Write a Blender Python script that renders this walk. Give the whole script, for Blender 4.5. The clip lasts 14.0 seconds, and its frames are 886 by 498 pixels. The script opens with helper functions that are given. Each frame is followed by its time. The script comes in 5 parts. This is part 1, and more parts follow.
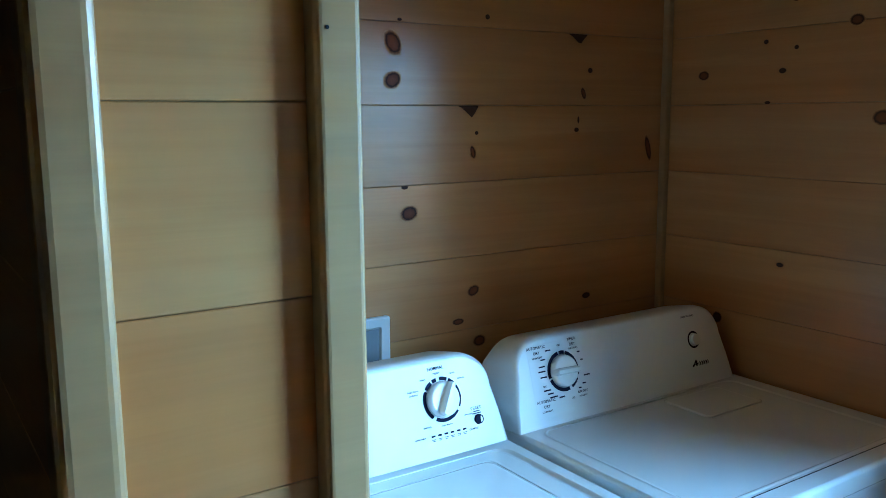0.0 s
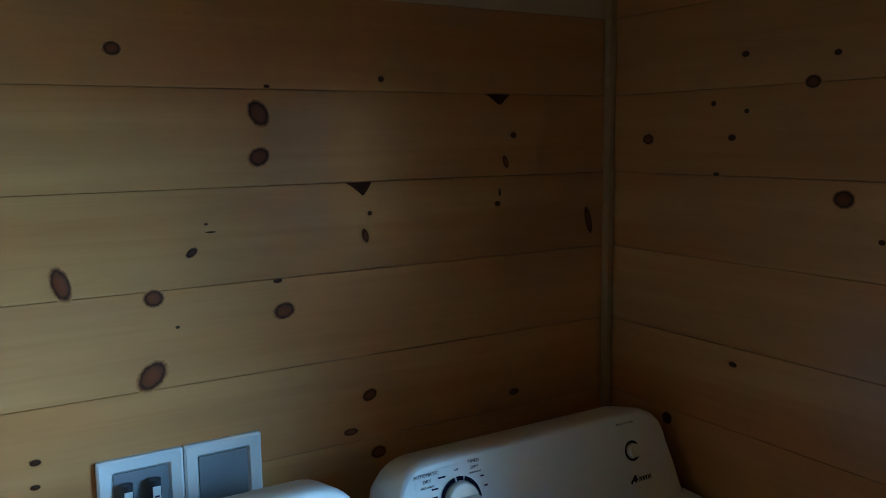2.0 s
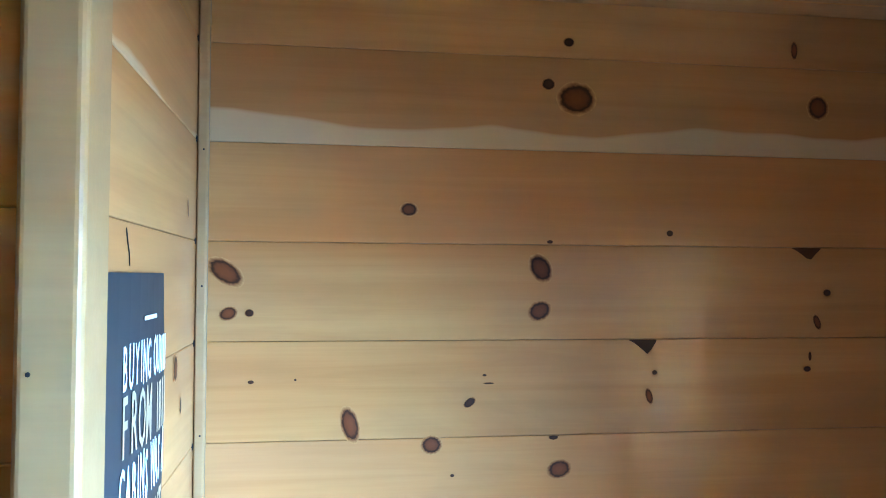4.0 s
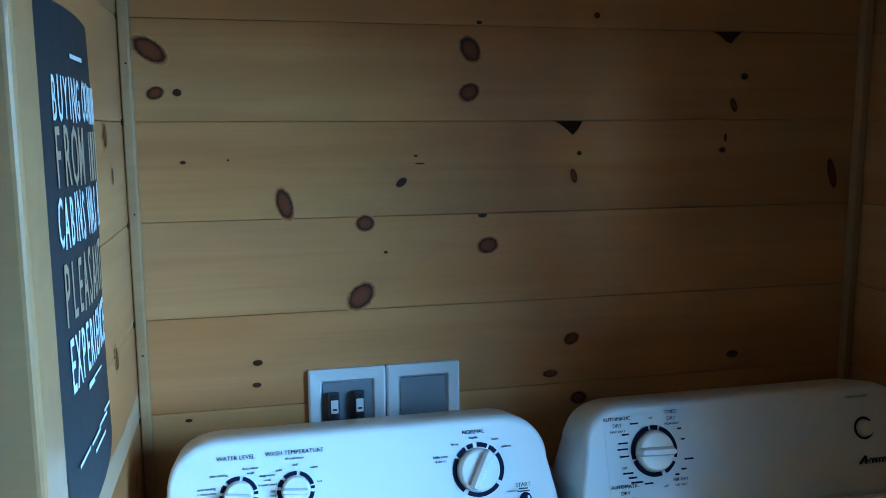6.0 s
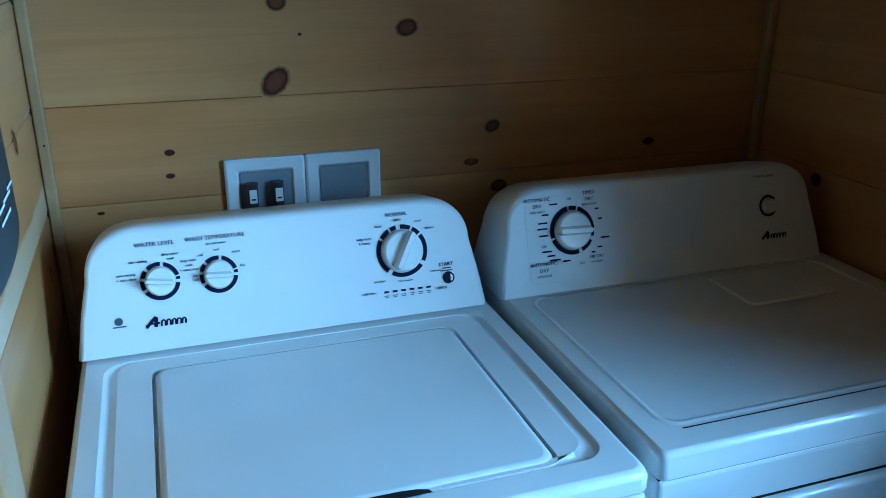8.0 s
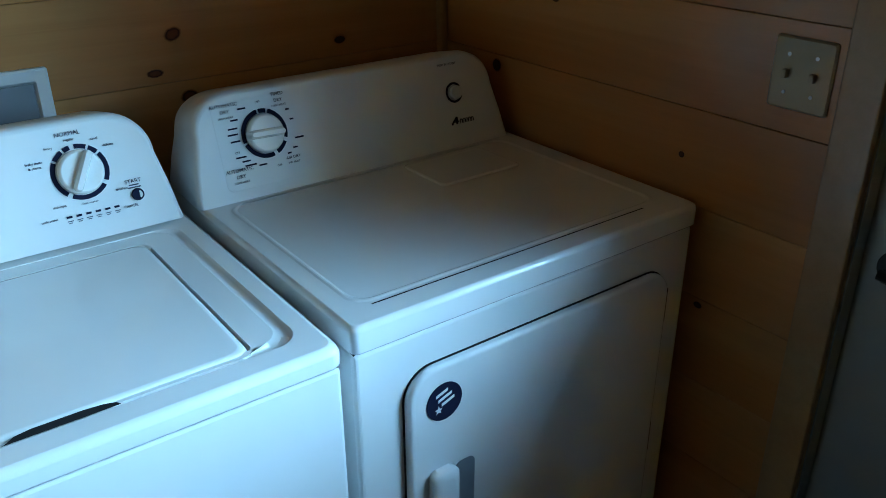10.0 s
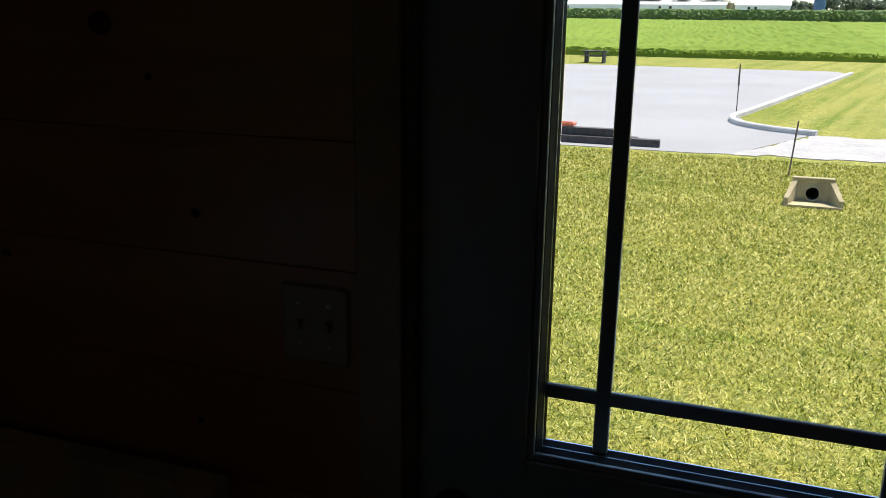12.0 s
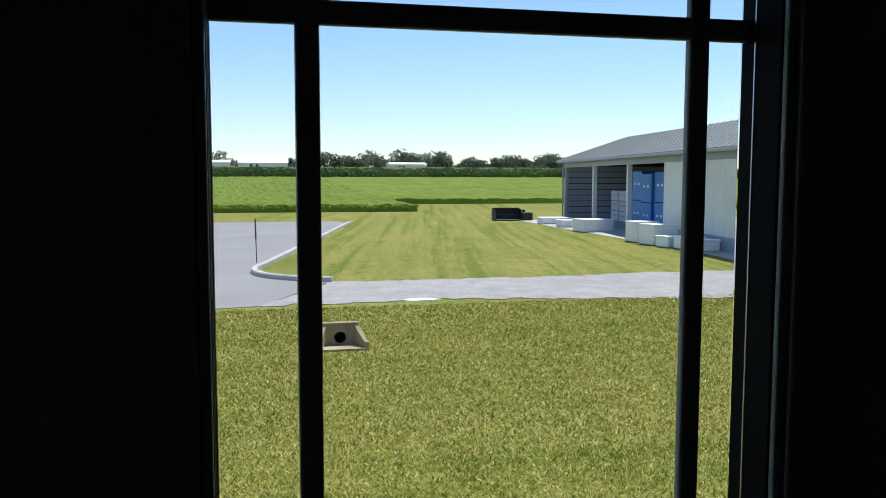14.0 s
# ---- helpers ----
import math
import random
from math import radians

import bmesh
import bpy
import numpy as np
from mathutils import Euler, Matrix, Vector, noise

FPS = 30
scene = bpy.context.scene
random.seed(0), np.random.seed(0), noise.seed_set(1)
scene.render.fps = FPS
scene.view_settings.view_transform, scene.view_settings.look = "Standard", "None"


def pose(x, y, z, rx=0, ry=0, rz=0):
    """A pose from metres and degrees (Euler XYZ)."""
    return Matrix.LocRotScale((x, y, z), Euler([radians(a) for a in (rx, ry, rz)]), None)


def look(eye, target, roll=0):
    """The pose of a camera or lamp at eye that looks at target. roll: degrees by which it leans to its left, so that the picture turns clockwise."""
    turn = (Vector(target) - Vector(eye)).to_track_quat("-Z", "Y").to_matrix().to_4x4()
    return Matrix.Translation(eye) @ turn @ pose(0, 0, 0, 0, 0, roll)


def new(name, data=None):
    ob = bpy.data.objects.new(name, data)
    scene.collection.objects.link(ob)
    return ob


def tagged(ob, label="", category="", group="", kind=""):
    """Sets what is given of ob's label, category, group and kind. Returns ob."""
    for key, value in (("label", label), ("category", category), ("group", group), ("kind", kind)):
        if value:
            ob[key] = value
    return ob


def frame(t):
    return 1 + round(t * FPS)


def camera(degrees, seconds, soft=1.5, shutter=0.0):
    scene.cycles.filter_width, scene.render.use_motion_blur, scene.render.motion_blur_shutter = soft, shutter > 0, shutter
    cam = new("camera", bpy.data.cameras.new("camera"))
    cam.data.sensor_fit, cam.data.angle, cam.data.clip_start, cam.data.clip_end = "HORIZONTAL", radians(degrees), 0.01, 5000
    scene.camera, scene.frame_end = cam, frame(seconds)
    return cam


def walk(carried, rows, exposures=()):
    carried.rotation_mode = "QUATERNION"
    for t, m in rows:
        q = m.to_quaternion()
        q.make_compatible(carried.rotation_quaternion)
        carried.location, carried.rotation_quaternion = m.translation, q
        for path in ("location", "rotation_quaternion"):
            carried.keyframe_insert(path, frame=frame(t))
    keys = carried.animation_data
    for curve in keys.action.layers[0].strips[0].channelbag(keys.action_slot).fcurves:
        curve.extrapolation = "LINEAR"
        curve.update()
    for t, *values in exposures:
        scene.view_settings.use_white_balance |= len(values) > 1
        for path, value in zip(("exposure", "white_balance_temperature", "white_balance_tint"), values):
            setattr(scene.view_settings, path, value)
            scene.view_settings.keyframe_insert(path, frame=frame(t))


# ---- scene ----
cam = camera(56.1, 14.0, 0.9)
PATH = [
    (0, (-1.815, -1.6, 1.593), (-0.717, 0.042, 1.281), -0.4),
    (0.5, (-1.71, -1.515, 1.607), (-0.439, -0.013, 1.246), -0.4),
    (1, (-1.628, -1.466, 1.616), (-0.341, 0.02, 1.25), -0.6),
    (1.5, (-1.492, -1.506, 1.64), (-0.26, 0.029, 1.283), -1.0),
    (2, (-1.404, -1.504, 1.707), (-0.362, 0.182, 1.441), -0.7),
    (2.5, (-1.392, -1.461, 1.769), (-0.528, 0.342, 1.749), -0.3),
    (4.8, (-1.254, -1.556, 1.679), (-1.081, 0.435, 1.739), -0.3),
    (5, (-1.257, -1.559, 1.658), (-1.026, 0.428, 1.649), -0.2),
    (5.5, (-1.272, -1.56, 1.629), (-0.918, 0.402, 1.472), -0.3),
    (6, (-1.294, -1.559, 1.607), (-0.841, 0.368, 1.32), -0.3),
    (6.5, (-1.294, -1.552, 1.578), (-0.764, 0.337, 1.187), -0.4),
    (7, (-1.305, -1.546, 1.569), (-0.739, 0.306, 1.069), -0.1),
    (9.5, (-1.251, -1.602, 1.49), (-0.377, -0.034, 0.607), -0.4),
    (10, (-1.214, -1.633, 1.507), (-0.142, -0.187, 0.634), -0.3),
    (10.5, (-1.163, -1.627, 1.518), (0.115, -0.337, 0.681), -0.1),
    (11, (-1.083, -1.599, 1.561), (0.393, -0.475, 0.813), -0.6),
    (11.5, (-1.038, -1.556, 1.562), (0.630, -0.622, 0.962), 0.4),
    (12, (-0.978, -1.471, 1.600), (0.839, -0.830, 1.064), 0.7),
    (12.5, (-0.898, -1.358, 1.598), (1.032, -1.090, 1.150), 0.5),
    (13, (-0.802, -1.303, 1.613), (1.150, -1.416, 1.192), 0.4),
    (13.5, (-0.701, -1.301, 1.635), (1.242, -1.628, 1.294), 0.3),
    (14, (-0.636, -1.287, 1.660), (1.306, -1.729, 1.489), 0.1),
]
EXPOSURES = [(0, 5.9, 5000, 0), (0.5, 5.6, 4950, 2), (1.0, 5.4, 4900, 2), (1.5, 4.9, 4900, -2), (2.0, 5.1, 5400, 3), (2.5, 6.7, 5800, 5), (4.8, 7.2, 5000, 14), (5.0, 7.1, 5000, 14), (5.5, 6.0, 5000, 12),
             (6.0, 5.2, 4900, 3), (6.5, 5.0, 4750, 4), (7.0, 4.8, 4700, 1), (9.5, 5.0, 5600, 0), (10.5, 5.2, 6000, 0), (11.0, 4.6, 6100, 3), (11.5, 2.9, 5900, 8), (12.0, 1.4, 6300, 12), (12.5, 0.85, 6100, 11), (14.0, 0.65, 5900, 12)]
walk(cam, [(t, look(eye, target, roll)) for t, eye, target, roll in PATH], EXPOSURES)

# ---- daylight ----
SUN_EL, SUN_AZ = radians(66), math.atan2(0.70, -0.70)
world = bpy.data.worlds.new("sky")
scene.world = world
world.use_nodes = True
wn = world.node_tree.nodes
sky = wn.new("ShaderNodeTexSky")
sky.sky_type, sky.sun_disc, sky.sun_elevation, sky.sun_rotation = "NISHITA", False, SUN_EL, SUN_AZ
sky.air_density, sky.dust_density, sky.ozone_density = 1.1, 0.0, 5.0
world.node_tree.links.new(sky.outputs[0], wn["Background"].inputs[0])
wn["Background"].inputs[1].default_value = 0.094
sun = new("sun", bpy.data.lights.new("sun", "SUN"))
sun.data.energy, sun.data.angle, sun.data.color = 3.9, radians(0.53), (1.0, 0.95, 0.86)
sun_from = Vector((math.sin(SUN_AZ) * math.cos(SUN_EL), math.cos(SUN_AZ) * math.cos(SUN_EL), math.sin(SUN_EL)))
sun.matrix_world = look(sun_from * 60, (0, 0, 0))
# sky light that falls in through the window of the entry door
door_light = new("door_window_light", bpy.data.lights.new("door_window_light", "AREA"))
door_light.data.shape, door_light.data.size, door_light.data.size_y = "RECTANGLE", 0.46, 0.84
door_light.data.energy, door_light.data.spread, door_light.data.color = 0.235, radians(60), (0.39, 0.70, 1.0)
door_light.matrix_world = look((-0.055, -1.500, 1.45), (-0.845, -0.975, 1.24))


# ---- materials ----
class Nodes:
    """A material's node tree, with short ways to add and join nodes."""

    def __init__(self, name):
        self.m = bpy.data.materials.new(name)
        self.m.use_nodes = True
        self.t = self.m.node_tree
        self.p = self.t.nodes["Principled BSDF"]

    def add(self, kind, **sets):
        n = self.t.nodes.new("ShaderNode" + kind)
        for k, v in sets.items():
            n.inputs[k.replace("_", " ")].default_value = v
        return n

    def join(self, a, b):
        self.t.links.new(a, b)

    def coords(self, scale, shift=True):
        c = self.add("TexCoord")
        mp = self.add("Mapping")
        mp.inputs["Scale"].default_value = scale
        if shift:
            info = self.add("ObjectInfo")
            mul = self.add("VectorMath")
            mul.operation = "SCALE"
            comb = self.add("CombineXYZ", X=31.0, Y=17.0, Z=23.0)
            self.join(comb.outputs[0], mul.inputs[0])
            self.join(info.outputs["Random"], mul.inputs["Scale"])
            self.join(mul.outputs[0], mp.inputs["Location"])
        self.join(c.outputs["Object"], mp.inputs["Vector"])
        return mp.outputs[0]

    def noise(self, vec, scale, detail=3.0, rough=0.55, dist=0.0):
        n = self.add("TexNoise", Scale=scale, Detail=detail, Roughness=rough, Distortion=dist)
        if vec is not None:
            self.join(vec, n.inputs["Vector"])
        return n.outputs["Fac"]

    def ramp(self, fac, stops):
        r = self.add("ValToRGB")
        e = r.color_ramp.elements
        while len(e) < len(stops):
            e.new(0.5)
        for el, (pos, col) in zip(e, stops):
            el.position, el.color = pos, (*col, 1)
        self.join(fac, r.inputs[0])
        return r.outputs[0]

    def mix(self, fac, a, b, how="MIX"):
        n = self.add("Mix")
        n.data_type, n.blend_type = "RGBA", how
        for sock, v in ((n.inputs[0], fac), (n.inputs[6], a), (n.inputs[7], b)):
            if hasattr(v, "is_output"):
                self.join(v, sock)
            else:
                sock.default_value = v if isinstance(v, float) else (*v, 1)
        return n.outputs[2]

    def bump(self, height, strength, dist=0.002):
        b = self.add("Bump", Strength=strength, Distance=dist)
        self.join(height, b.inputs["Height"])
        self.join(b.outputs[0], self.p.inputs["Normal"])

    def base(self, v):
        if hasattr(v, "is_output"):
            self.join(v, self.p.inputs["Base Color"])
        else:
            self.p.inputs["Base Color"].default_value = (*v, 1)

    def gloss(self, rough, metal=0.0, coat=0.0):
        self.p.inputs["Roughness"].default_value = rough
        self.p.inputs["Metallic"].default_value = metal
        self.p.inputs["Coat Weight"].default_value = coat


def pine(name, pale, dark, sapwood=""):
    n = Nodes(name)
    v = n.coords((0.5, 5.0, 5.0))
    heart = n.noise(v, 0.9, 2.0, 0.5, 0.4)
    v2 = n.coords((0.7, 16.0, 16.0))
    rings = n.noise(v2, 1.6, 4.0, 0.6, 0.9)
    v3 = n.coords((5.0, 220.0, 220.0))
    fine = n.noise(v3, 1.0, 3.0, 0.6)
    blotch = n.noise(n.coords((1.3, 4.0, 4.0)), 1.5, 4.0, 0.6, 0.6)
    c = n.ramp(heart, [(0.36, pale), (0.52, tuple(0.5 * (a + b) for a, b in zip(pale, dark))), (0.68, dark)])
    c = n.mix(n.ramp(rings, [(0.38, (0.0, 0.0, 0.0)), (0.64, (0.30, 0.30, 0.30))]), c, tuple(x * 0.78 for x in dark))
    c = n.mix(n.ramp(blotch, [(0.42, (0.0, 0.0, 0.0)), (0.72, (0.55, 0.55, 0.55))]), c, (0.42, 0.215, 0.095))
    c = n.mix(0.08, c, n.ramp(fine, [(0.3, (0.62, 0.46, 0.3)), (0.7, (1.0, 0.97, 0.9))]), "MULTIPLY")
    info = n.add("ObjectInfo")
    if sapwood:
        # pale sapwood along the lower edge of some boards, with a wavering border
        sep = n.add("SeparateXYZ")
        n.join(n.add("TexCoord").outputs["Object"], sep.inputs[0])
        wave = n.noise(n.coords((1.0, 0.0, 0.0)), 3.2, 2.0)
        edge = n.add("Math")
        edge.operation = "MULTIPLY_ADD"
        n.join(wave, edge.inputs[0])
        edge.inputs[1].default_value = 0.07
        n.join(sep.outputs["Z"], edge.inputs[2])
        lim = n.add("Math")
        lim.operation = "MULTIPLY_ADD"
        n.join(info.outputs["Random"], lim.inputs[0])
        lim.inputs[1].default_value, lim.inputs[2].default_value = (0.11, -0.02) if sapwood == "some" else (0.0, 0.083)
        cmp = n.add("Math")
        cmp.operation = "SUBTRACT"
        n.join(lim.outputs[0], cmp.inputs[0])
        n.join(edge.outputs[0], cmp.inputs[1])
        c = n.mix(n.ramp(cmp.outputs[0], [(0.0, (0.0, 0.0, 0.0)), (0.006, (0.7, 0.7, 0.7))]), c, (0.66, 0.50, 0.32))
    c = n.mix(1.0, c, n.ramp(info.outputs["Random"], [(0.0, (0.90, 0.86, 0.80)), (0.5, (1.0, 0.97, 0.95)), (1.0, (1.0, 1.0, 1.0))]), "MULTIPLY")
    n.base(c)
    n.gloss(0.45, 0.0, 0.8)
    n.p.inputs["Coat Roughness"].default_value = 0.22
    n.p.inputs["Specular IOR Level"].default_value = 0.12
    n.bump(fine, 0.04, 0.001)
    return n.m


PINE = pine("knotty_pine", (0.62, 0.335, 0.130), (0.48, 0.197, 0.058))
PINE_STREAKED = pine("knotty_pine_with_sapwood", (0.62, 0.335, 0.130), (0.48, 0.197, 0.058), "some")
PINE_PALE_EDGE = pine("knotty_pine_pale_edge", (0.54, 0.29, 0.115), (0.43, 0.19, 0.062), "edge")
PINE_TRIM = pine("pine_trim", (0.46, 0.30, 0.15), (0.39, 0.24, 0.11))


def knot_material(name, core, rim):
    n = Nodes(name)
    c = n.add("TexCoord")
    ln = n.add("VectorMath")
    ln.operation = "LENGTH"
    n.join(c.outputs["Object"], ln.inputs[0])
    wob = n.noise(n.coords((2.5, 2.5, 2.5)), 1.4, 3.0)
    add = n.add("Math")
    add.operation = "MULTIPLY_ADD"
    n.join(wob, add.inputs[0])
    add.inputs[1].default_value = 0.35
    n.join(ln.outputs["Value"], add.inputs[2])
    half = n.add("Math")
    half.operation = "MULTIPLY"
    half.inputs[1].default_value = 0.6
    n.join(add.outputs[0], half.inputs[0])
    n.base(n.ramp(half.outputs[0], [(0.28, core), (0.50, tuple(0.8 * x for x in core)), (0.61, rim), (0.66, rim), (0.73, (0.22, 0.080, 0.024)), (0.87, (0.50, 0.245, 0.085))]))
    n.gloss(0.5)
    n.p.inputs["Specular IOR Level"].default_value = 0.2
    return n.m


KNOT = knot_material("knot_wood", (0.165, 0.044, 0.012), (0.045, 0.014, 0.005))
KNOT_DARK = knot_material("knot_dark", (0.055, 0.018, 0.007), (0.025, 0.009, 0.004))


def plain(name, base, rough, metal=0.0, vary=0.06, scale=6.0, bump=0.0, coat=0.0):
    n = Nodes(name)
    f = n.noise(n.coords((1, 1, 1)), scale, 4.0)
    n.base(n.ramp(f, [(0.3, tuple(x * (1 - vary) for x in base)), (0.7, tuple(min(1.0, x * (1 + vary)) for x in base))]))
    n.gloss(rough, metal, coat)
    if bump:
        n.bump(n.noise(n.coords((1, 1, 1)), scale * 40, 2.0), bump, 0.001)
    return n.m


ENAMEL = plain("white_enamel", (0.77, 0.78, 0.78), 0.08, 0.0, 0.02, 5.0, 0.008, 0.0)
CONSOLE = plain("white_console_plastic", (0.80, 0.81, 0.81), 0.30, 0.0, 0.015, 5.0, 0.01)
KNOB_WHITE = plain("knob_plastic", (0.82, 0.82, 0.80), 0.22, 0.0, 0.02)
NAVY = plain("navy_print", (0.010, 0.012, 0.035), 0.75, 0.0, 0.05)
GREY_PRINT = plain("grey_print", (0.09, 0.10, 0.13), 0.7, 0.0, 0.05)
# near-black painted into gaps and slots for their shade; also feet, nails, hinges
SHADOW_GAP = plain("black_gaps_and_fittings", (0.02, 0.02, 0.022), 0.7, 0.0, 0.1)
CHROME = plain("dull_chrome", (0.55, 0.55, 0.56), 0.28, 1.0, 0.05)
WHITE_PLASTIC = plain("white_plastic", (0.74, 0.75, 0.76), 0.4, 0.0, 0.03)
# grey that paints the shade inside recesses of white parts
RECESS_SHADE = plain("recess_shade_grey", (0.22, 0.23, 0.26), 0.5, 0.0, 0.06)
IVORY = plain("almond_plastic", (0.43, 0.34, 0.21), 0.35, 0.0, 0.03)
POSTER = plain("charcoal_paper", (0.030, 0.031, 0.034), 0.6, 0.0, 0.08, 3.0)
POSTER_WHITE = plain("white_ink", (0.80, 0.80, 0.78), 0.5, 0.0, 0.02)
POSTER_TAN = plain("tan_ink", (0.42, 0.31, 0.20), 0.5, 0.0, 0.05)
DOOR_PAINT = plain("door_paint", (0.30, 0.315, 0.32), 0.35, 0.0, 0.03, 8.0, 0.05)
BRONZE = plain("oil_rubbed_bronze", (0.035, 0.03, 0.028), 0.4, 0.8, 0.2)
ALU = plain("aluminium_spacer", (0.6, 0.6, 0.6), 0.3, 1.0, 0.05)
DARK_SEAL = plain("dark_glazing_seal", (0.018, 0.016, 0.016), 0.6, 0.0, 0.1)
FLOORING = plain("plank_vinyl", (0.20, 0.14, 0.085), 0.4, 0.0, 0.25, 3.0)
VALVE = plain("valve_black", (0.03, 0.03, 0.04), 0.35, 0.0, 0.1)
# eave underside, out of view, kept dark to cut light bounced into the door
SOFFIT = plain("dark_brown_soffit", (0.06, 0.045, 0.035), 0.7, 0.0, 0.15)
ROOM_PINE = plain("aged_pine_boards", (0.44, 0.26, 0.11), 0.5, 0.0, 0.15, 2.0)
DARK_BOARDS = plain("dark_brown_boards", (0.13, 0.075, 0.04), 0.5, 0.0, 0.2, 2.0)
STUD = plain("wall_core", (0.45, 0.33, 0.2), 0.7, 0.0, 0.1)

for mat, level in ((NAVY, 0.12), (GREY_PRINT, 0.12), (POSTER, 0.3), (DARK_SEAL, 0.03), (SHADOW_GAP, 0.1)):
    mat.node_tree.nodes["Principled BSDF"].inputs["Specular IOR Level"].default_value = level

g = Nodes("window_glass")
g.base((1, 1, 1))
g.p.inputs["Transmission Weight"].default_value = 1.0
g.p.inputs["IOR"].default_value = 1.45
g.gloss(0.0)
GLASS = g.m


# ---- mesh helpers ----
def part(name, bm, material, parent=None, label="", smooth=False):
    me = bpy.data.meshes.new(name)
    bm.normal_update()
    bm.to_mesh(me)
    bm.free()
    me.materials.append(material)
    if smooth:
        for f in me.polygons:
            f.use_smooth = max(abs(c) for c in f.normal) < 0.996
    ob = new(name, me)
    ob.parent = parent
    if label:
        tagged(ob, label)
    return ob


def thing(name, label, category, group="", kind="", at=(0, 0, 0)):
    ob = new(name)
    ob.location = at
    return tagged(ob, label, category, group, kind)


def box(bm, x0, x1, y0, y1, z0, z1, bevel=0.0, seg=2):
    vs = [bm.verts.new((x, y, z)) for x in (x0, x1) for y in (y0, y1) for z in (z0, z1)]
    fs = [bm.faces.new([vs[i] for i in q]) for q in ((0, 1, 3, 2), (4, 6, 7, 5), (0, 4, 5, 1), (2, 3, 7, 6), (0, 2, 6, 4), (1, 5, 7, 3))]
    if bevel:
        es = list({e for f in fs for e in f.edges})
        bmesh.ops.bevel(bm, geom=es, offset=bevel, segments=seg, affect="EDGES", profile=0.5)
    return bm


def boxed(*a, **k):
    return box(bmesh.new(), *a, **k)


def rrect(x0, x1, y0, y1, r, n=6):
    """A rounded rectangle as points, anticlockwise."""
    pts = []
    for cx, cy, a0 in ((x1 - r, y1 - r, 0), (x0 + r, y1 - r, 90), (x0 + r, y0 + r, 180), (x1 - r, y0 + r, 270)):
        for i in range(n + 1):
            a = radians(a0 + 90 * i / n)
            pts.append((cx + r * math.cos(a), cy + r * math.sin(a)))
    return pts


def loft(bm, loops, cap0=True, cap1=True):
    rings = [[bm.verts.new(p) for p in lp] for lp in loops]
    for a, b in zip(rings, rings[1:]):
        for i in range(len(a)):
            j = (i + 1) % len(a)
            bm.faces.new((a[i], a[j], b[j], b[i]))
    if cap0:
        bm.faces.new(rings[0][::-1])
    if cap1:
        bm.faces.new(rings[-1])
    return bm


def tube(bm, p0, p1, r0, r1=None, n=10):
    p0, p1 = Vector(p0), Vector(p1)
    q = (p1 - p0).to_track_quat("Z", "Y")
    r1 = r0 if r1 is None else r1
    return loft(bm, [[p + q @ Vector((r * math.cos(2 * math.pi * i / n), r * math.sin(2 * math.pi * i / n), 0)) for i in range(n)]
                     for p, r in ((p0, r0), (p1, r1))])


def lettering(text, size, bold=0.0):
    cu = bpy.data.curves.new("lettering", "FONT")
    cu.body, cu.size, cu.align_x, cu.align_y, cu.offset, cu.extrude = text, size, "CENTER", "CENTER", bold, 0.0002
    cu.resolution_u = 2
    ob = bpy.data.objects.new("lettering", cu)
    scene.collection.objects.link(ob)
    me = bpy.data.meshes.new_from_object(ob.evaluated_get(bpy.context.evaluated_depsgraph_get()))
    bpy.data.objects.remove(ob)
    bpy.data.curves.remove(cu)
    return me


def write(text, size, m, material, parent, name="lettering", bold=0.0, squeeze=1.0):
    me = lettering(text, size, bold)
    me.materials.clear()
    me.materials.append(material)
    ob = new(name, me)
    ob.parent = parent
    ob.matrix_local = m @ Matrix.Diagonal((squeeze, 1, 1, 1))
    return ob


# ---- the room's shell ----
CEIL, PITCH, Z0 = 2.265, 0.1785, 0.0145
WEST, SOUTH = -6.5, -6.5
WIN_N, WIN_S, WIN_B, WIN_T = -2.80, -4.40, 0.85, 2.05
BAY_N, BAY_E = -2.60, 0.80  # added unseen bay beyond the entry door, to shade the door window
LEFT, FRONT, HALL_E, HALL_W = -1.500, -0.902, -1.715, -2.65


def plank_mesh(length, height, wood, name="plank"):
    """A board lying along x, its face at y = 0 looking to -y, with eased edges and a tongue gap."""
    bm = bmesh.new()
    e, t = 0.0012, 0.017
    prof = [(t, 0.0004), (e, 0.0004), (0.0, 0.0004 + e), (0.0, height - e - 0.0004), (e, height - 0.0004), (t, height - 0.0004)]
    loft(bm, [[(x, y, z) for y, z in prof] for x in (0.0, length)])
    me = bpy.data.meshes.new(name)
    bm.to_mesh(me)
    bm.free()
    me.materials.append(wood)
    return me


def clad(wall, length, base, z_from=0.0, z_to=CEIL, wood=PINE):
    """Cover a wall with level boards, each a piece of its own; base is the pose of the cladding's lower left end."""
    whole = plank_mesh(length, PITCH, wood)
    z = Z0 - PITCH
    while z < z_to:
        lo, hi = max(z, z_from), min(z + PITCH, z_to)
        if hi - lo > 0.004:
            me = whole if hi - lo > PITCH - 1e-6 else plank_mesh(length, hi - lo, wood)
            ob = new("plank", me)
            ob.parent = wall
            ob.matrix_local = base @ Matrix.Translation((0, 0, lo))
        z += PITCH


def shell(name, label, boxes, material=STUD, category="wall"):
    bm = bmesh.new()
    for b in boxes:
        box(bm, *b)
    return tagged(part(name, bm, material), label, category, "", "structure")


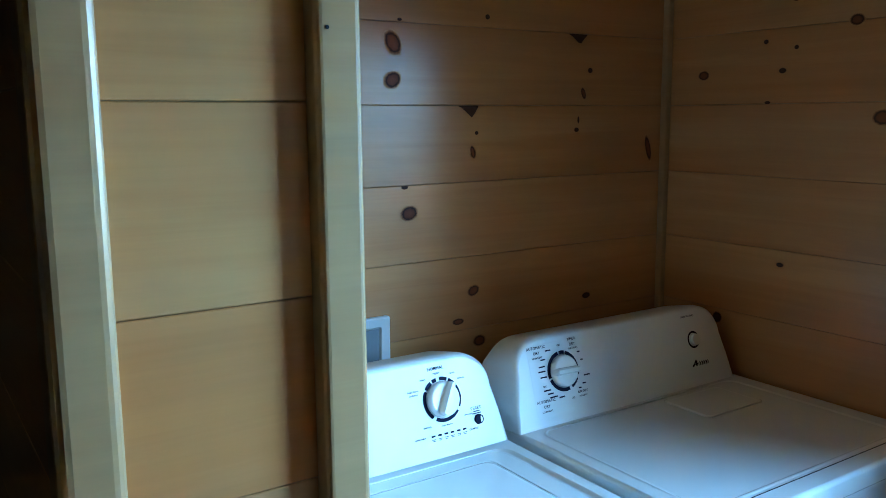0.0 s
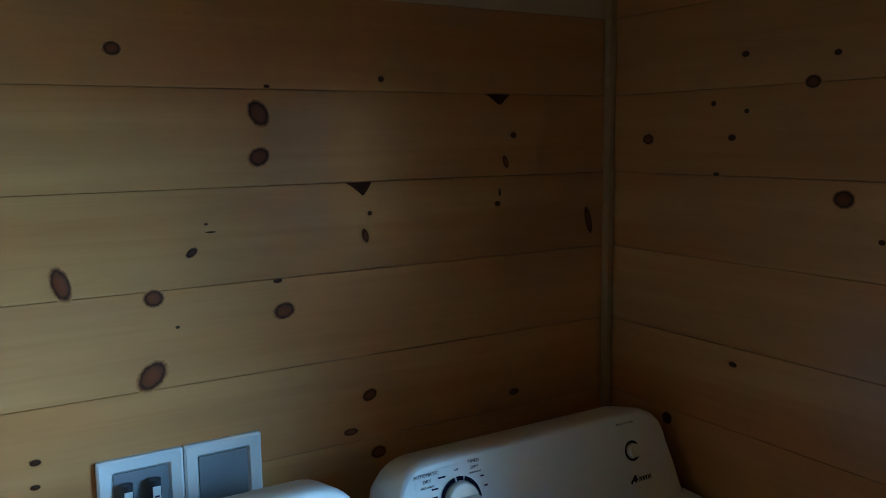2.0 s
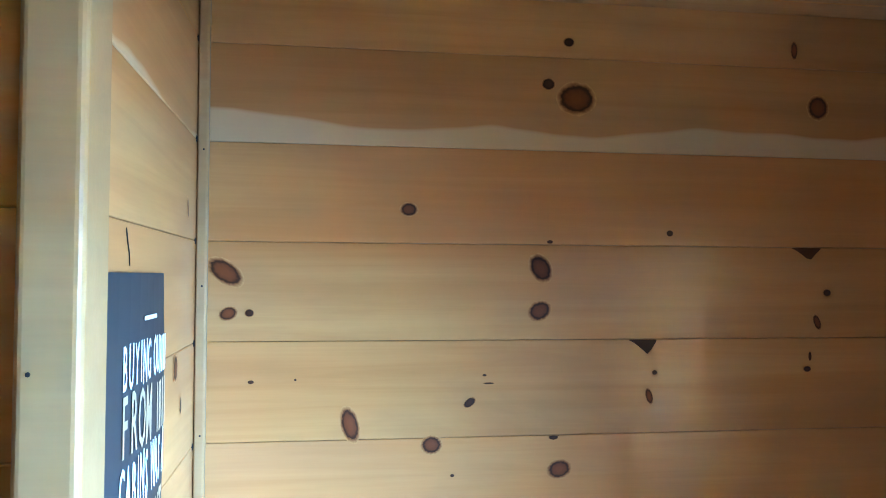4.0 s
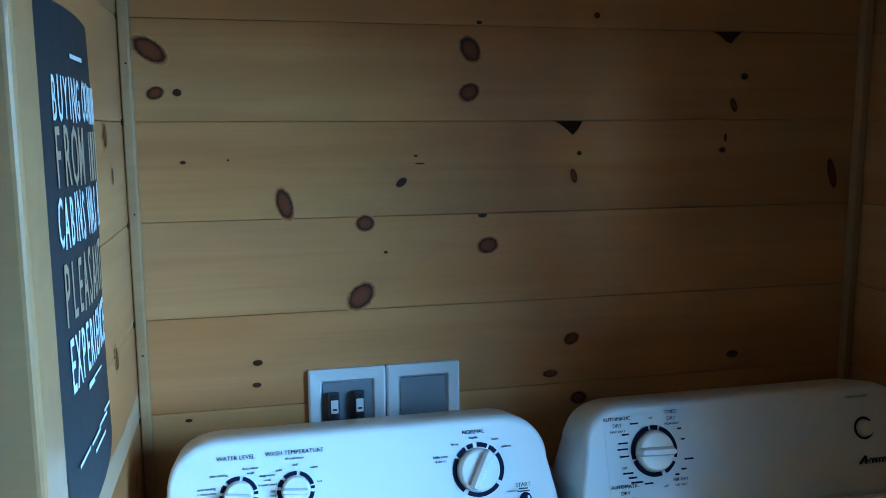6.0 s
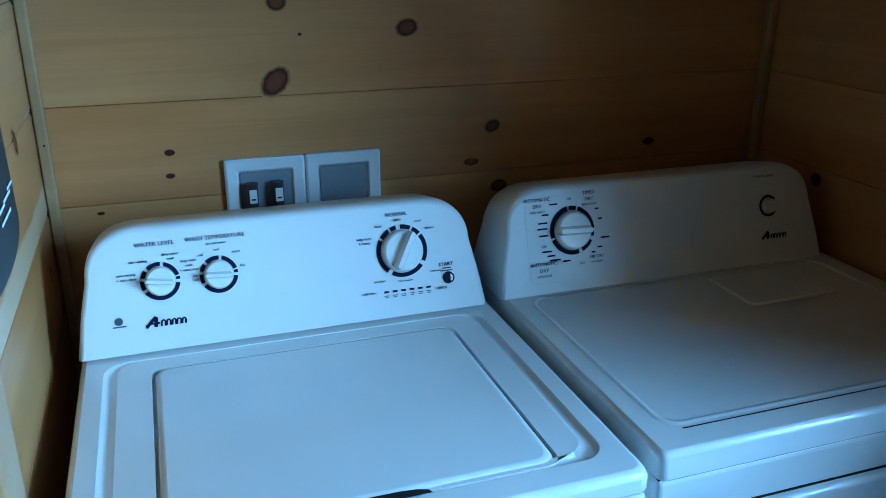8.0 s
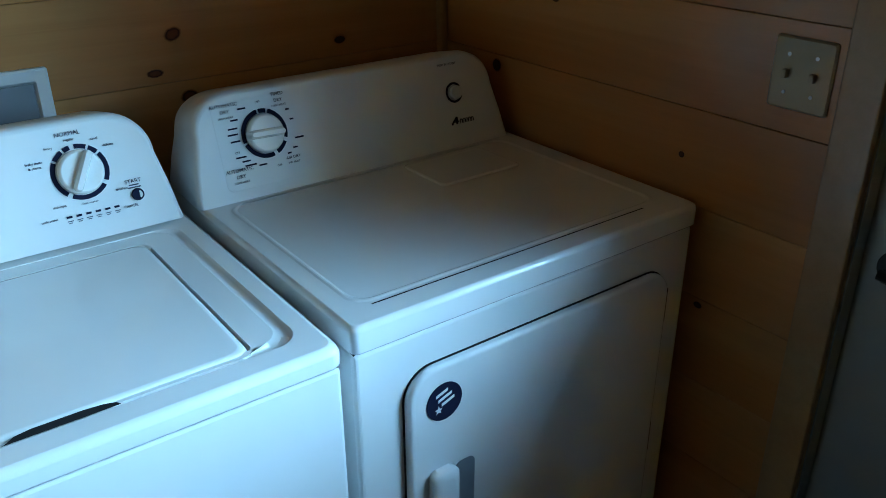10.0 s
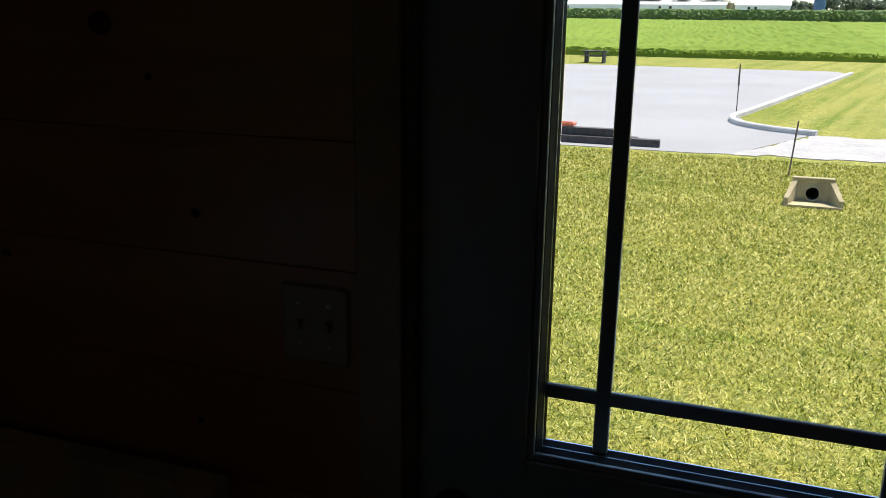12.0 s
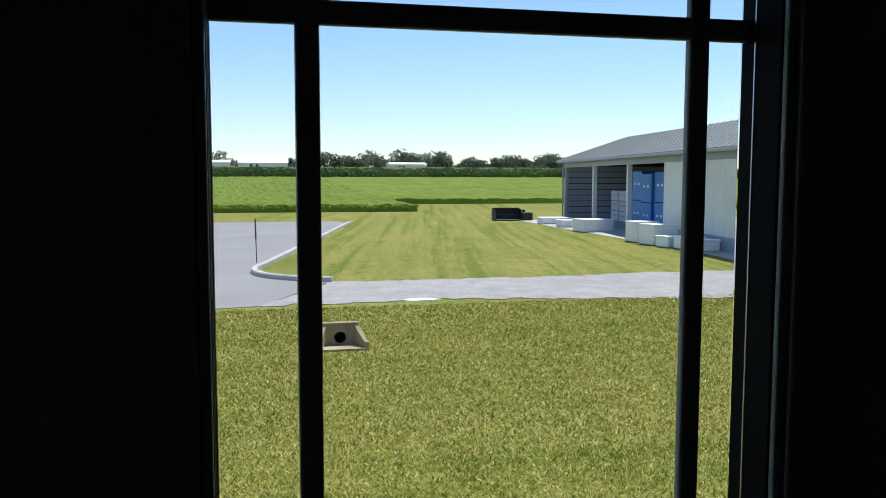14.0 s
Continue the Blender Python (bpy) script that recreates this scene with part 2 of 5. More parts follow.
floor = shell("floor", "brown wood-look plank floor of the cabin", [(WEST - 0.12, 0.12, SOUTH - 0.12, 1.4, -0.12, 0.0), (0.12, BAY_E + 0.12, SOUTH - 0.12, -2.5, -0.12, 0.0)], FLOORING, "floor")
bm = bmesh.new()
y = SOUTH
while y < 1.4:
    loft(bm, [[(x, min(y + dy, 1.4), CEIL + dz) for dy, dz in ((0.0006, 0.1), (0.0006, 0.004), (0.004, 0.0), (PITCH - 0.004, 0.0), (PITCH - 0.0006, 0.004), (PITCH - 0.0006, 0.1))]
              for x in (WEST - 0.12, 0.12 if y > -2.7 else 0.92)])
    y += PITCH
ceiling = tagged(part("ceiling", bm, PINE), "knotty pine tongue-and-groove board ceiling", "ceiling", "", "structure")
roof_deck = shell("roof", "cabin roof deck with a dark eave", [(WEST - 0.4, 0.56, SOUTH - 1.0, 1.7, CEIL + 0.105, CEIL + 0.2), (0.56, 1.42, SOUTH - 1.0, -2.45, CEIL + 0.105, CEIL + 0.2)], SOFFIT, "roof")

T = 0.018
DOOR_N, DOOR_S, DOOR_T = -1.075, -1.995, 2.06
wall_north = shell("wall_north", "knotty pine board wall behind the washer and dryer", [(LEFT - 0.11, 0.12, T, 0.12, 0, CEIL)])
clad(wall_north, -LEFT, pose(LEFT, 0, 0), 0.0, Z0 + 11 * PITCH)
clad(wall_north, -LEFT, pose(LEFT, 0, 0), Z0 + 11 * PITCH, Z0 + 12 * PITCH, PINE_PALE_EDGE)
clad(wall_north, -LEFT, pose(LEFT, 0, 0), Z0 + 12 * PITCH)
wall_east = shell("wall_east", "knotty pine board wall beside the dryer, with the entry door",
                  [(T, 0.12, DOOR_N, T, 0, CEIL), (T, 0.12, DOOR_S, DOOR_N, DOOR_T, CEIL), (T, 0.12, BAY_N, DOOR_S, 0, CEIL)])
clad(wall_east, 1.004, pose(0, -0.001, 0, 0, 0, -90))
clad(wall_east, 0.98, pose(0, -1.0455, 0, 0, 0, -90), DOOR_T + 0.066)
clad(wall_east, -2.066 - BAY_N, pose(0, -2.066, 0, 0, 0, -90))
# out of view: the north wall blocks slanting light from the door glass
wall_bay = shell("wall_bay", "aged pine board walls of an unseen bay, added to shade the door window",
                 [(0.121, BAY_E + 0.12, BAY_N, BAY_N + 0.1, -1.3, CEIL + 0.1), (BAY_E, BAY_E + 0.12, WIN_N, BAY_N, 0, CEIL), (BAY_E, BAY_E + 0.12, SOUTH, WIN_S, 0, CEIL),
                  (BAY_E, BAY_E + 0.12, WIN_S, WIN_N, 0, WIN_B), (BAY_E, BAY_E + 0.12, WIN_S, WIN_N, WIN_T, CEIL)], ROOM_PINE)
wall_west_alcove = shell("wall_alcove", "knotty pine partition at the end of the laundry alcove",
                         [(HALL_E + T, LEFT - T, FRONT + T, T + 1.3, 0, CEIL)])
clad(wall_west_alcove, -FRONT - 0.02, pose(LEFT, FRONT + 0.02, 0, 0, 0, 90), wood=PINE_STREAKED)
for k in range(4, 13):
    part("notch", boxed(LEFT - 0.002, LEFT + 0.0012, -0.030, -0.0215, Z0 + k * PITCH - 0.006, Z0 + k * PITCH + 0.005, 0.001), SHADOW_GAP, wall_west_alcove)
clad(wall_west_alcove, 0.176, pose(-1.671, FRONT, -0.013))
clad(wall_west_alcove, 2.2, pose(HALL_E, 1.28, 0, 0, 0, -90))
wall_hall = shell("wall_hall", "dark brown board walls of the side hall",
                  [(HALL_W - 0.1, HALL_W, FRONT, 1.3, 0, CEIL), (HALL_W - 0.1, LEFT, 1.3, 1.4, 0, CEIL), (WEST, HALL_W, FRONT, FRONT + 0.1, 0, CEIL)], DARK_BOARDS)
wall_west = shell("wall_west", "aged pine board wall at the far end of the cabin room", [(WEST - 0.12, WEST, SOUTH, 1.4, 0, CEIL)], ROOM_PINE)
wall_south = shell("wall_south", "aged pine board wall across the cabin room", [(WEST - 0.12, 0.92, SOUTH - 0.12, SOUTH, 0, CEIL)], ROOM_PINE)


# knots in the boards: across, up, width, height, lean
def knots(wall, rows, place):
    bm = bmesh.new()
    n = 18
    rim = [bm.verts.new((1.3 * math.cos(2 * math.pi * i / n) * (1 + 0.05 * math.sin(3.1 * i)), 0, 1.3 * math.sin(2 * math.pi * i / n) * (1 + 0.06 * math.cos(2.3 * i)))) for i in range(n)]
    mid = bm.verts.new((0, -0.0009, 0))
    for i in range(n):
        bm.faces.new((rim[i], rim[(i + 1) % n], mid))
    me = bpy.data.meshes.new("knot")
    bm.to_mesh(me)
    bm.free()
    me.materials.append(KNOT)
    small = me.copy()
    small.materials[0] = KNOT_DARK
    for u, z, w, h, lean in rows:
        ob = new("knot", me if max(w, h) > 0.026 else small)
        ob.parent = wall
        ob.matrix_local = place(u, z) @ pose(0, 0, 0, 0, -lean, 0) @ Matrix.Diagonal((w / 2, 1, h / 2, 1))


on_north = lambda u, z: pose(u, -0.0006, z)
on_east = lambda u, z: pose(-0.0006, u, z, 0, 0, -90)
knots(wall_north, [(-1.123, 1.862, .027, .021, 0), (-1.451, 1.745, .060, .032, -35), (-1.445, 1.671, .028, .020, 20), (-1.408, 1.672, .014, .012, 0),
                   (-.873, 1.755, .034, .047, 30), (-.875, 1.675, .038, .030, 25), (-.855, 1.805, .011, .006, 0), (-.616, 1.824, .012, .011, 0),
                   (-.287, 1.710, .015, .012, 0), (-.309, 1.652, .013, .027, 20), (-.325, 1.585, .006, .016, 0)], on_north)
knots(wall_north, [(-.331, 1.560, .014, .010, 0), (-1.228, 1.470, .027, .055, 15), (-1.079, 1.430, .032, .028, 0), (-1.008, 1.506, .022, .013, 35),
                   (-.980, 1.556, .007, .004, 0), (-.972, 1.541, .018, .003, 0), (-1.089, 1.290, .056, .038, 45), (-.837, 1.379, .039, .029, 10),
                   (-.848, 1.438, .016, .007, 0), (-1.040, 1.373, .007, .005, 0), (-.648, 1.557, .009, .008, 0)], on_north)
knots(wall_north, [(-.659, 1.512, .012, .027, 15), (-.658, 1.179, .031, .022, 20), (-.286, 1.121, .026, .015, 0), (-.703, 1.108, .029, .014, 0),
                   (-.640, 1.052, .032, .024, 0), (-1.287, 1.172, .017, .011, 0), (-1.290, 1.129, .015, .009, 0), (-1.404, 1.549, .010, .006, 0),
                   (-1.326, 1.552, .004, .004, 0), (-1.416, 1.070, .012, .006, 0), (-.065, 1.507, .018, .062, 15), (-.803, 2.079, .062, .051, 0),
                   (-.858, 2.105, .022, .019, 0), (-.303, 2.079, .038, .041, 0), (-.818, 2.187, .018, .015, 0), (-.353, 2.192, .012, .031, 0)], on_north)
knots(wall_east, [(-.128, 1.697, .030, .021, 0), (-.611, 1.587, .038, .030, 0), (-.686, 1.516, .012, .009, 0), (-.749, 1.326, .015, .013, 0),
                  (-.382, 1.228, .018, .010, 0), (-.323, 1.624, .015, .007, 0), (-.360, 1.699, .018, .012, 0), (-.311, 1.770, .012, .010, 0),
                  (-.394, 1.752, .011, .009, 0), (-.539, 1.801, .030, .022, 0), (-.732, .996, .012, .011, 0), (-.204, 1.061, .026, .026, 0),
                  (-.812, .715, .017, .012, 0), (-0.387, 1.864, .016, .011, 0), (-0.586, 1.850, .014, .010, 0)], on_east)


def wedge_knot(wall, x, z, w, h, skew):
    """A knot cut off by the board's upper edge: a dark triangle hanging from the seam."""
    bm = bmesh.new()
    top = [bm.verts.new((-w / 2 + w * i / 6, -0.0006, 0.0)) for i in range(7)]
    low = [bm.verts.new((-w / 2 + w * i / 6, -0.0006, -h * max(0.06, 1 - abs(i / 6 - skew) / (skew if i / 6 < skew else 1.05 - skew)) ** 1.2)) for i in range(7)]
    for i in range(6):
        bm.faces.new((low[i], low[i + 1], top[i + 1], top[i]))
    ob = part("knot", bm, KNOT_DARK, wall)
    ob.location = (x, -0.0004, z)


wedge_knot(wall_north, -.331, Z0 + 10 * PITCH - 0.001, .062, .026, 0.62)
wedge_knot(wall_north, -.672, Z0 + 9 * PITCH - 0.001, .056, .030, 0.72)
wedge_knot(wall_north, -.848, Z0 + 8 * PITCH - 0.001, .020, .008, 0.5)
on_poster_wall = lambda u, z: pose(LEFT + 0.0008, u, z, 0, 0, 90)
knots(wall_west_alcove, [(-.215, 1.598, .030, .034, 20), (-.162, 1.535, .012, .024, 0), (-.232, 1.258, .024, .036, 25), (-.350, 1.195, .010, .014, 0), (-.660, 1.590, .012, .018, 0),
                         (-.115, 1.850, .012, .030, 20), (-.108, 1.005, .020, .034, 10)], on_poster_wall)


def nail(wall, x, y, z, r=0.0022):
    bm = tube(bmesh.new(), (0, 0, 0), (0, -0.0007, 0), r, n=8)
    ob = part("nail_head", bm, SHADOW_GAP, wall)
    ob.matrix_local = pose(x, y, z)


part("split", loft(bmesh.new(), [[(LEFT + 0.0012, y - w, z), (LEFT + 0.0012, y + w, z), (LEFT - 0.001, y, z)] for y, z, w in ((-.556, 1.792, .0005), (-.548, 1.775, .0016), (-.540, 1.764, .0012), (-.537, 1.750, .0006))]), SHADOW_GAP, wall_west_alcove)


# trims
def trim(name, label, b, bevel=0.004, seg=3):
    return tagged(part(name, boxed(*b, bevel=bevel, seg=seg), PINE_TRIM, smooth=False), label, "trim", "", "structure")


trim("corner_trim", "slim pine batten in the corner of the alcove", (-0.022, -0.001, -0.022, -0.001, 0.0, CEIL))
batten = trim("corner_trim", "slim pine batten in the corner beside the poster", (LEFT + 0.001, LEFT + 0.020, -0.022, -0.001, 0.0, CEIL))
post_1 = trim("corner_post", "rounded pine corner post at the end of the alcove", (-1.4935, -1.447, -0.922, -0.850, 0.0, CEIL), 0.007, 4)
trim("corner_post", "rounded pine corner post beside the dark hall", (-1.726, -1.672, -0.924, -0.870, 0.0, CEIL), 0.012, 4)
trim("door_casing", "pine door casing with a small knot", (-0.014, -0.001, -1.074, -1.007, 0.0, DOOR_T + 0.065), 0.003, 2)
trim("door_casing", "pine door casing on the hinge side", (-0.014, -0.001, -2.063, -1.996, 0.0, DOOR_T + 0.065), 0.003, 2)
trim("door_casing", "pine head casing above the entry door", (-0.013, -0.001, -1.9955, -1.0745, DOOR_T, DOOR_T + 0.065), 0.003, 2)

for zz in (1.205, 1.46, 1.72, 1.96):
    nail(batten, LEFT + 0.012, -0.0222, zz, 0.0018)
nail(post_1, -1.482, -0.9222, 1.672, 0.0018)
nail(post_1, -1.462, -0.9222, 1.15, 0.0018)

# ---- entry door ----
G_N, G_S, G_B, G_T = -1.245, -1.756, 1.022, 1.880
SILL, DX0, DX1 = 1.008, 0.030, 0.098
door_1 = tagged(thing("door_1", "grey steel entry door with a prairie-grid window", "door", "", "structure"))
bm = bmesh.new()
dn, ds, db, dt = DOOR_N - 0.004, DOOR_S + 0.004, 0.012, DOOR_T - 0.004
for b in ((DX0, DX1, G_N, dn, db, dt), (DX0, DX1, ds, G_S, db, dt), (DX0, DX1, G_S, G_N, db, SILL), (DX0, DX1, G_S, G_N, G_T, dt)):
    box(bm, *b)
part("slab", bm, DOOR_PAINT, door_1)


def frame_ring(bm, yn, ys, zb, zt, w, x0, x1, bevel=0.003):
    """A picture-frame of four mouldings, w wide, inside the given outline."""
    box(bm, x0, x1, ys, ys + w, zb, zt, bevel)
    box(bm, x0, x1, yn - w, yn, zb, zt, bevel)
    box(bm, x0 + 0.0004, x1, ys + w, yn - w, zb, zb + w, bevel)
    box(bm, x0 + 0.0004, x1, ys + w, yn - w, zt - w, zt, bevel)
    return bm


part("window_frame", frame_ring(bmesh.new(), G_N + 0.030, G_S - 0.030, G_B - 0.030, G_T + 0.030, 0.028, 0.016, DX0 - 0.0005), DOOR_PAINT, door_1)
part("glazing_bead", frame_ring(bmesh.new(), G_N + 0.002, G_S - 0.002, G_B - 0.002, G_T + 0.002, 0.010, 0.0215, 0.0295, 0.002), DOOR_PAINT, door_1)
part("spacer", frame_ring(bmesh.new(), G_N - 0.0005, G_S + 0.0005, SILL + 0.0005, G_T - 0.0005, 0.008, 0.031, 0.0970, 0.0015), DARK_SEAL, door_1, "dark glazing seal round the pane")
part("spacer_line", frame_ring(bmesh.new(), G_N - 0.0084, G_S + 0.0084, SILL + 0.0084, G_T - 0.0084, 0.0008, 0.070, 0.0715, 0.0), ALU, door_1, "thin bright metal spacer line")
pane = part("pane", boxed(0.0920, 0.0955, G_S + 0.009, G_N - 0.009, SILL + 0.009, G_T - 0.009), GLASS, door_1)
pane.visible_shadow = False
MUN_N, MUN_S, MUN_B, MUN_T = -1.333, -1.696, 1.098, 1.7985
for nm, b in (("muntin", (0.0800, 0.0910, MUN_N - 0.0105, MUN_N + 0.0105, SILL, G_T)), ("muntin", (0.0800, 0.0910, MUN_S - 0.0105, MUN_S + 0.0105, SILL, G_T)),
              ("muntin", (0.0804, 0.0906, G_S, G_N, MUN_B - 0.0105, MUN_B + 0.0105)), ("muntin", (0.0804, 0.0906, G_S, G_N, MUN_T - 0.0105, MUN_T + 0.0105))):
    part(nm, boxed(*b, bevel=0.003), DOOR_PAINT, door_1)
lever = bmesh.new()
tube(lever, (DX0 - 0.008, -1.137, 0.915), (DX0, -1.137, 0.915), 0.031, n=24)
tube(lever, (DX0 - 0.045, -1.137, 0.915), (DX0 - 0.008, -1.137, 0.915), 0.010, n=14)
tube(lever, (DX0 - 0.045, -1.128, 0.917), (DX0 - 0.043, -1.235, 0.905), 0.009, 0.006, 12)
part("lever_handle", lever, BRONZE, door_1, "dark bronze lever handle", True)
bm = bmesh.new()
for b in ((0.001, 0.118, DOOR_N - 0.003, DOOR_N - 0.0005, 0, DOOR_T), (0.001, 0.118, DOOR_S + 0.0005, DOOR_S + 0.003, 0, DOOR_T), (0.001, 0.118, DOOR_S + 0.003, DOOR_N - 0.003, DOOR_T - 0.003, DOOR_T - 0.0005)):
    box(bm, *b)
part("jamb", bm, DOOR_PAINT, door_1)
part("threshold", boxed(0.0, 0.12, DOOR_S, DOOR_N, 0.0005, 0.011), ALU, door_1)

# window of the cabin front, beyond the door
window_1 = tagged(thing("window_1", "white vinyl double window in the cabin front wall", "window", "", "structure"))
part("window_frame", frame_ring(bmesh.new(), WIN_N - 0.001, WIN_S + 0.001, WIN_B + 0.001, WIN_T - 0.001, 0.045, BAY_E + 0.045, BAY_E + 0.118), WHITE_PLASTIC, window_1)
part("mullion", boxed(BAY_E + 0.046, BAY_E + 0.117, -3.63, -3.57, WIN_B + 0.046, WIN_T - 0.046, bevel=0.004), WHITE_PLASTIC, window_1)
for y0, y1 in ((WIN_S + 0.046, -3.631), (-3.569, WIN_N - 0.046)):
    w = part("pane", boxed(BAY_E + 0.08, BAY_E + 0.084, y0, y1, WIN_B + 0.046, WIN_T - 0.046), GLASS, window_1)
    w.visible_shadow = False
for b in ((BAY_E - 0.014, BAY_E - 0.001, WIN_S - 0.06, WIN_S, WIN_B - 0.06, WIN_T + 0.06), (BAY_E - 0.014, BAY_E - 0.001, WIN_N, WIN_N + 0.06, WIN_B - 0.06, WIN_T + 0.06), (BAY_E - 0.014, BAY_E - 0.001, WIN_S, WIN_N, WIN_T, WIN_T + 0.06), (BAY_E - 0.03, BAY_E - 0.001, WIN_S, WIN_N, WIN_B - 0.06, WIN_B)):
    part("casing", boxed(*b, bevel=0.003), PINE_TRIM, window_1)

# switch plate on the board wall
plate = thing("switch_plate", "almond plastic double light switch plate on the board wall", "light switch")
bm = bmesh.new()
loft(bm, [[(-x, y, z) for y, z in rrect(-0.990 + i, -0.886 - i, 1.126 + i, 1.240 - i, 0.005)] for x, i in ((0.0006, 0.0), (0.003, 0.0), (0.006, 0.003))])
part("plate", bm, IVORY, plate)
for yy in (-0.914, -0.961):
    part("toggle", boxed(-0.0155, -0.0062, yy - 0.004, yy + 0.004, 1.176, 1.190, 0.0015), IVORY, plate)
    for zz in (1.153, 1.213):
        part("screw", tube(bmesh.new(), (-0.0072, yy, zz), (-0.0061, yy, zz), 0.003), CHROME, plate)

# ---- laundry box in the wall ----
lb = thing("laundry_box", "white plastic double washer outlet box with two valves", "outlet box")
for x0, x1 in ((-1.195, -1.046), (-1.044, -0.898)):
    bm = bmesh.new()
    z0, z1 = 0.975, 1.152
    loops = []
    for i, yy in ((0.0, -0.0006), (0.0, -0.010), (0.004, -0.013), (0.022, -0.011), (0.027, -0.004)):
        loops.append([(x, yy, z) for x, z in rrect(x0 + i, x1 - i, z0 + i, z1 - i, 0.004, 3)])
    loft(bm, loops, True, False)
    part("bezel", bm, WHITE_PLASTIC, lb)
    # flat grey panel in place of the shaded depth of the box
    part("back_panel", boxed(x0 + 0.0275, x1 - 0.0275, -0.0075, -0.0045, z0 + 0.0275, z1 - 0.0275), RECESS_SHADE, lb, "grey panel painted as the shade in the box recess")
for xv in (-1.148, -1.100):
    v = part("valve", tube(bmesh.new(), (xv, -0.022, 1.040), (xv, -0.022, 1.108), 0.0105, n=14), VALVE, lb, "dark shut-off valve with a white tag", True)
    part("tag", boxed(xv - 0.007, xv + 0.007, -0.0345, -0.0330, 1.072, 1.098, 0.0006), WHITE_PLASTIC, v)
    part("bars", boxed(xv - 0.004, xv + 0.004, -0.0352, -0.0347, 1.078, 1.081), NAVY, v)
    part("collar", tube(bmesh.new(), (xv, -0.022, 1.030), (xv, -0.022, 1.042), 0.016, n=14), CHROME, v)
part("supply_pipe", tube(bmesh.new(), (-1.165, -0.022, 1.034), (-1.08, -0.022, 1.034), 0.008), CHROME, lb)

# ---- washer and dryer ----
SLOPE = 0.30


def console_pose(x, z, y0, zb, lift=0.0006):
    up = Vector((0, SLOPE, 1)).normalized()
    nrm = Vector((0, -1, SLOPE)).normalized()
    p = Vector((x, y0 + SLOPE * (z - zb), z)) + nrm * lift
    return Matrix(((1, up.x, nrm.x, p.x), (0, up.y, nrm.y, p.y), (0, up.z, nrm.z, p.z), (0, 0, 0, 1)))


def console(parent, xl, xr, y0, zb, zt):
    """A control console: slanted face, tall rounded shoulders, side walls running back to the wall."""
    def outline(d):
        pts = [(xr - d, zb), (xr - 0.010 - d, zb + 0.06)]
        for i in range(13):
            a = radians(90 * i / 12)
            pts.append((xr - 0.104 + 0.082 * math.cos(a) ** 0.9 - d, zt - 0.073 + (0.073 - d) * math.sin(a) ** 0.9))
        left = [(xl + xr - x, z) for x, z in pts[::-1]]
        return pts + left
    bm = bmesh.new()
    loops = []
    for d, back in ((0.007, -0.0005), (0.003, 0.0008), (0.0, 0.005), (0.0, 0.02)):
        loops.append([(x, y0 + SLOPE * (z - zb) + back, z) for x, z in outline(d)])
    loops.append([(x, -0.150, z - 0.012 * (z - zb) / (zt - zb)) for x, z in outline(0.004)])
    loops.append([(x, -0.118, z - 0.040 * (z - zb) / (zt - zb)) for x, z in outline(0.012)])
    loft(bm, loops)
    ob = part("console", bm, CONSOLE, parent, "white plastic control console", True)
    for f in ob.data.polygons:
        f.use_smooth = abs(f.normal.y) < 0.98 and f.area < 0.05
    return ob


def dial(parent, m, r_out, r_in, gaps, name="dial"):
    """A control dial: printed ring with gaps, round knob with a raised pointer grip."""
    bm = bmesh.new()
    n = 72
    for i in range(n):
        mid = (i + 0.5) * 360 / n
        if any(abs((mid - gdeg + 180) % 360 - 180) < gw for gdeg, gw in gaps):
            continue
        a0, a1 = 2 * math.pi * i / n, 2 * math.pi * (i + 1) / n
        bm.faces.new([bm.verts.new((r * math.cos(a), r * math.sin(a), 0.0003)) for r, a in ((r_in, a0), (r_out, a0), (r_out, a1), (r_in, a1))])
    ring = part("dial_ring", bm, NAVY, parent, "printed navy dial ring")
    ring.matrix_local = m
    return ring


def knob(parent, m, r, turn, grip=True, depth=0.016):
    bm = bmesh.new()
    n = 36
    prof = ((r, 0.0), (r, 0.004), (r * 0.96, depth * 0.55), (r * 0.86, depth * 0.75), (r * 0.5, depth * 0.72))
    loft(bm, [[(q * math.cos(2 * math.pi * i / n), q * math.sin(2 * math.pi * i / n), h) for i in range(n)] for q, h in prof])
    k = part("knob", bm, KNOB_WHITE, parent, "white plastic knob", True)
    k.matrix_local = m @ pose(0, 0, 0, 0, 0, turn)
    if grip:
        bm = bmesh.new()
        loft(bm, [[(x, y, h) for x, y in rrect(-r * w, r * 1.02 * w2, -r * q, r * q, r * q * 0.95, 5)] for w, w2, q, h in
                  ((0.92, 1.0, 0.24, depth * 0.3), (0.90, 0.98, 0.20, depth * 1.1), (0.84, 0.92, 0.11, depth * 1.5))])
        part("grip", bm, KNOB_WHITE, k)
    return k


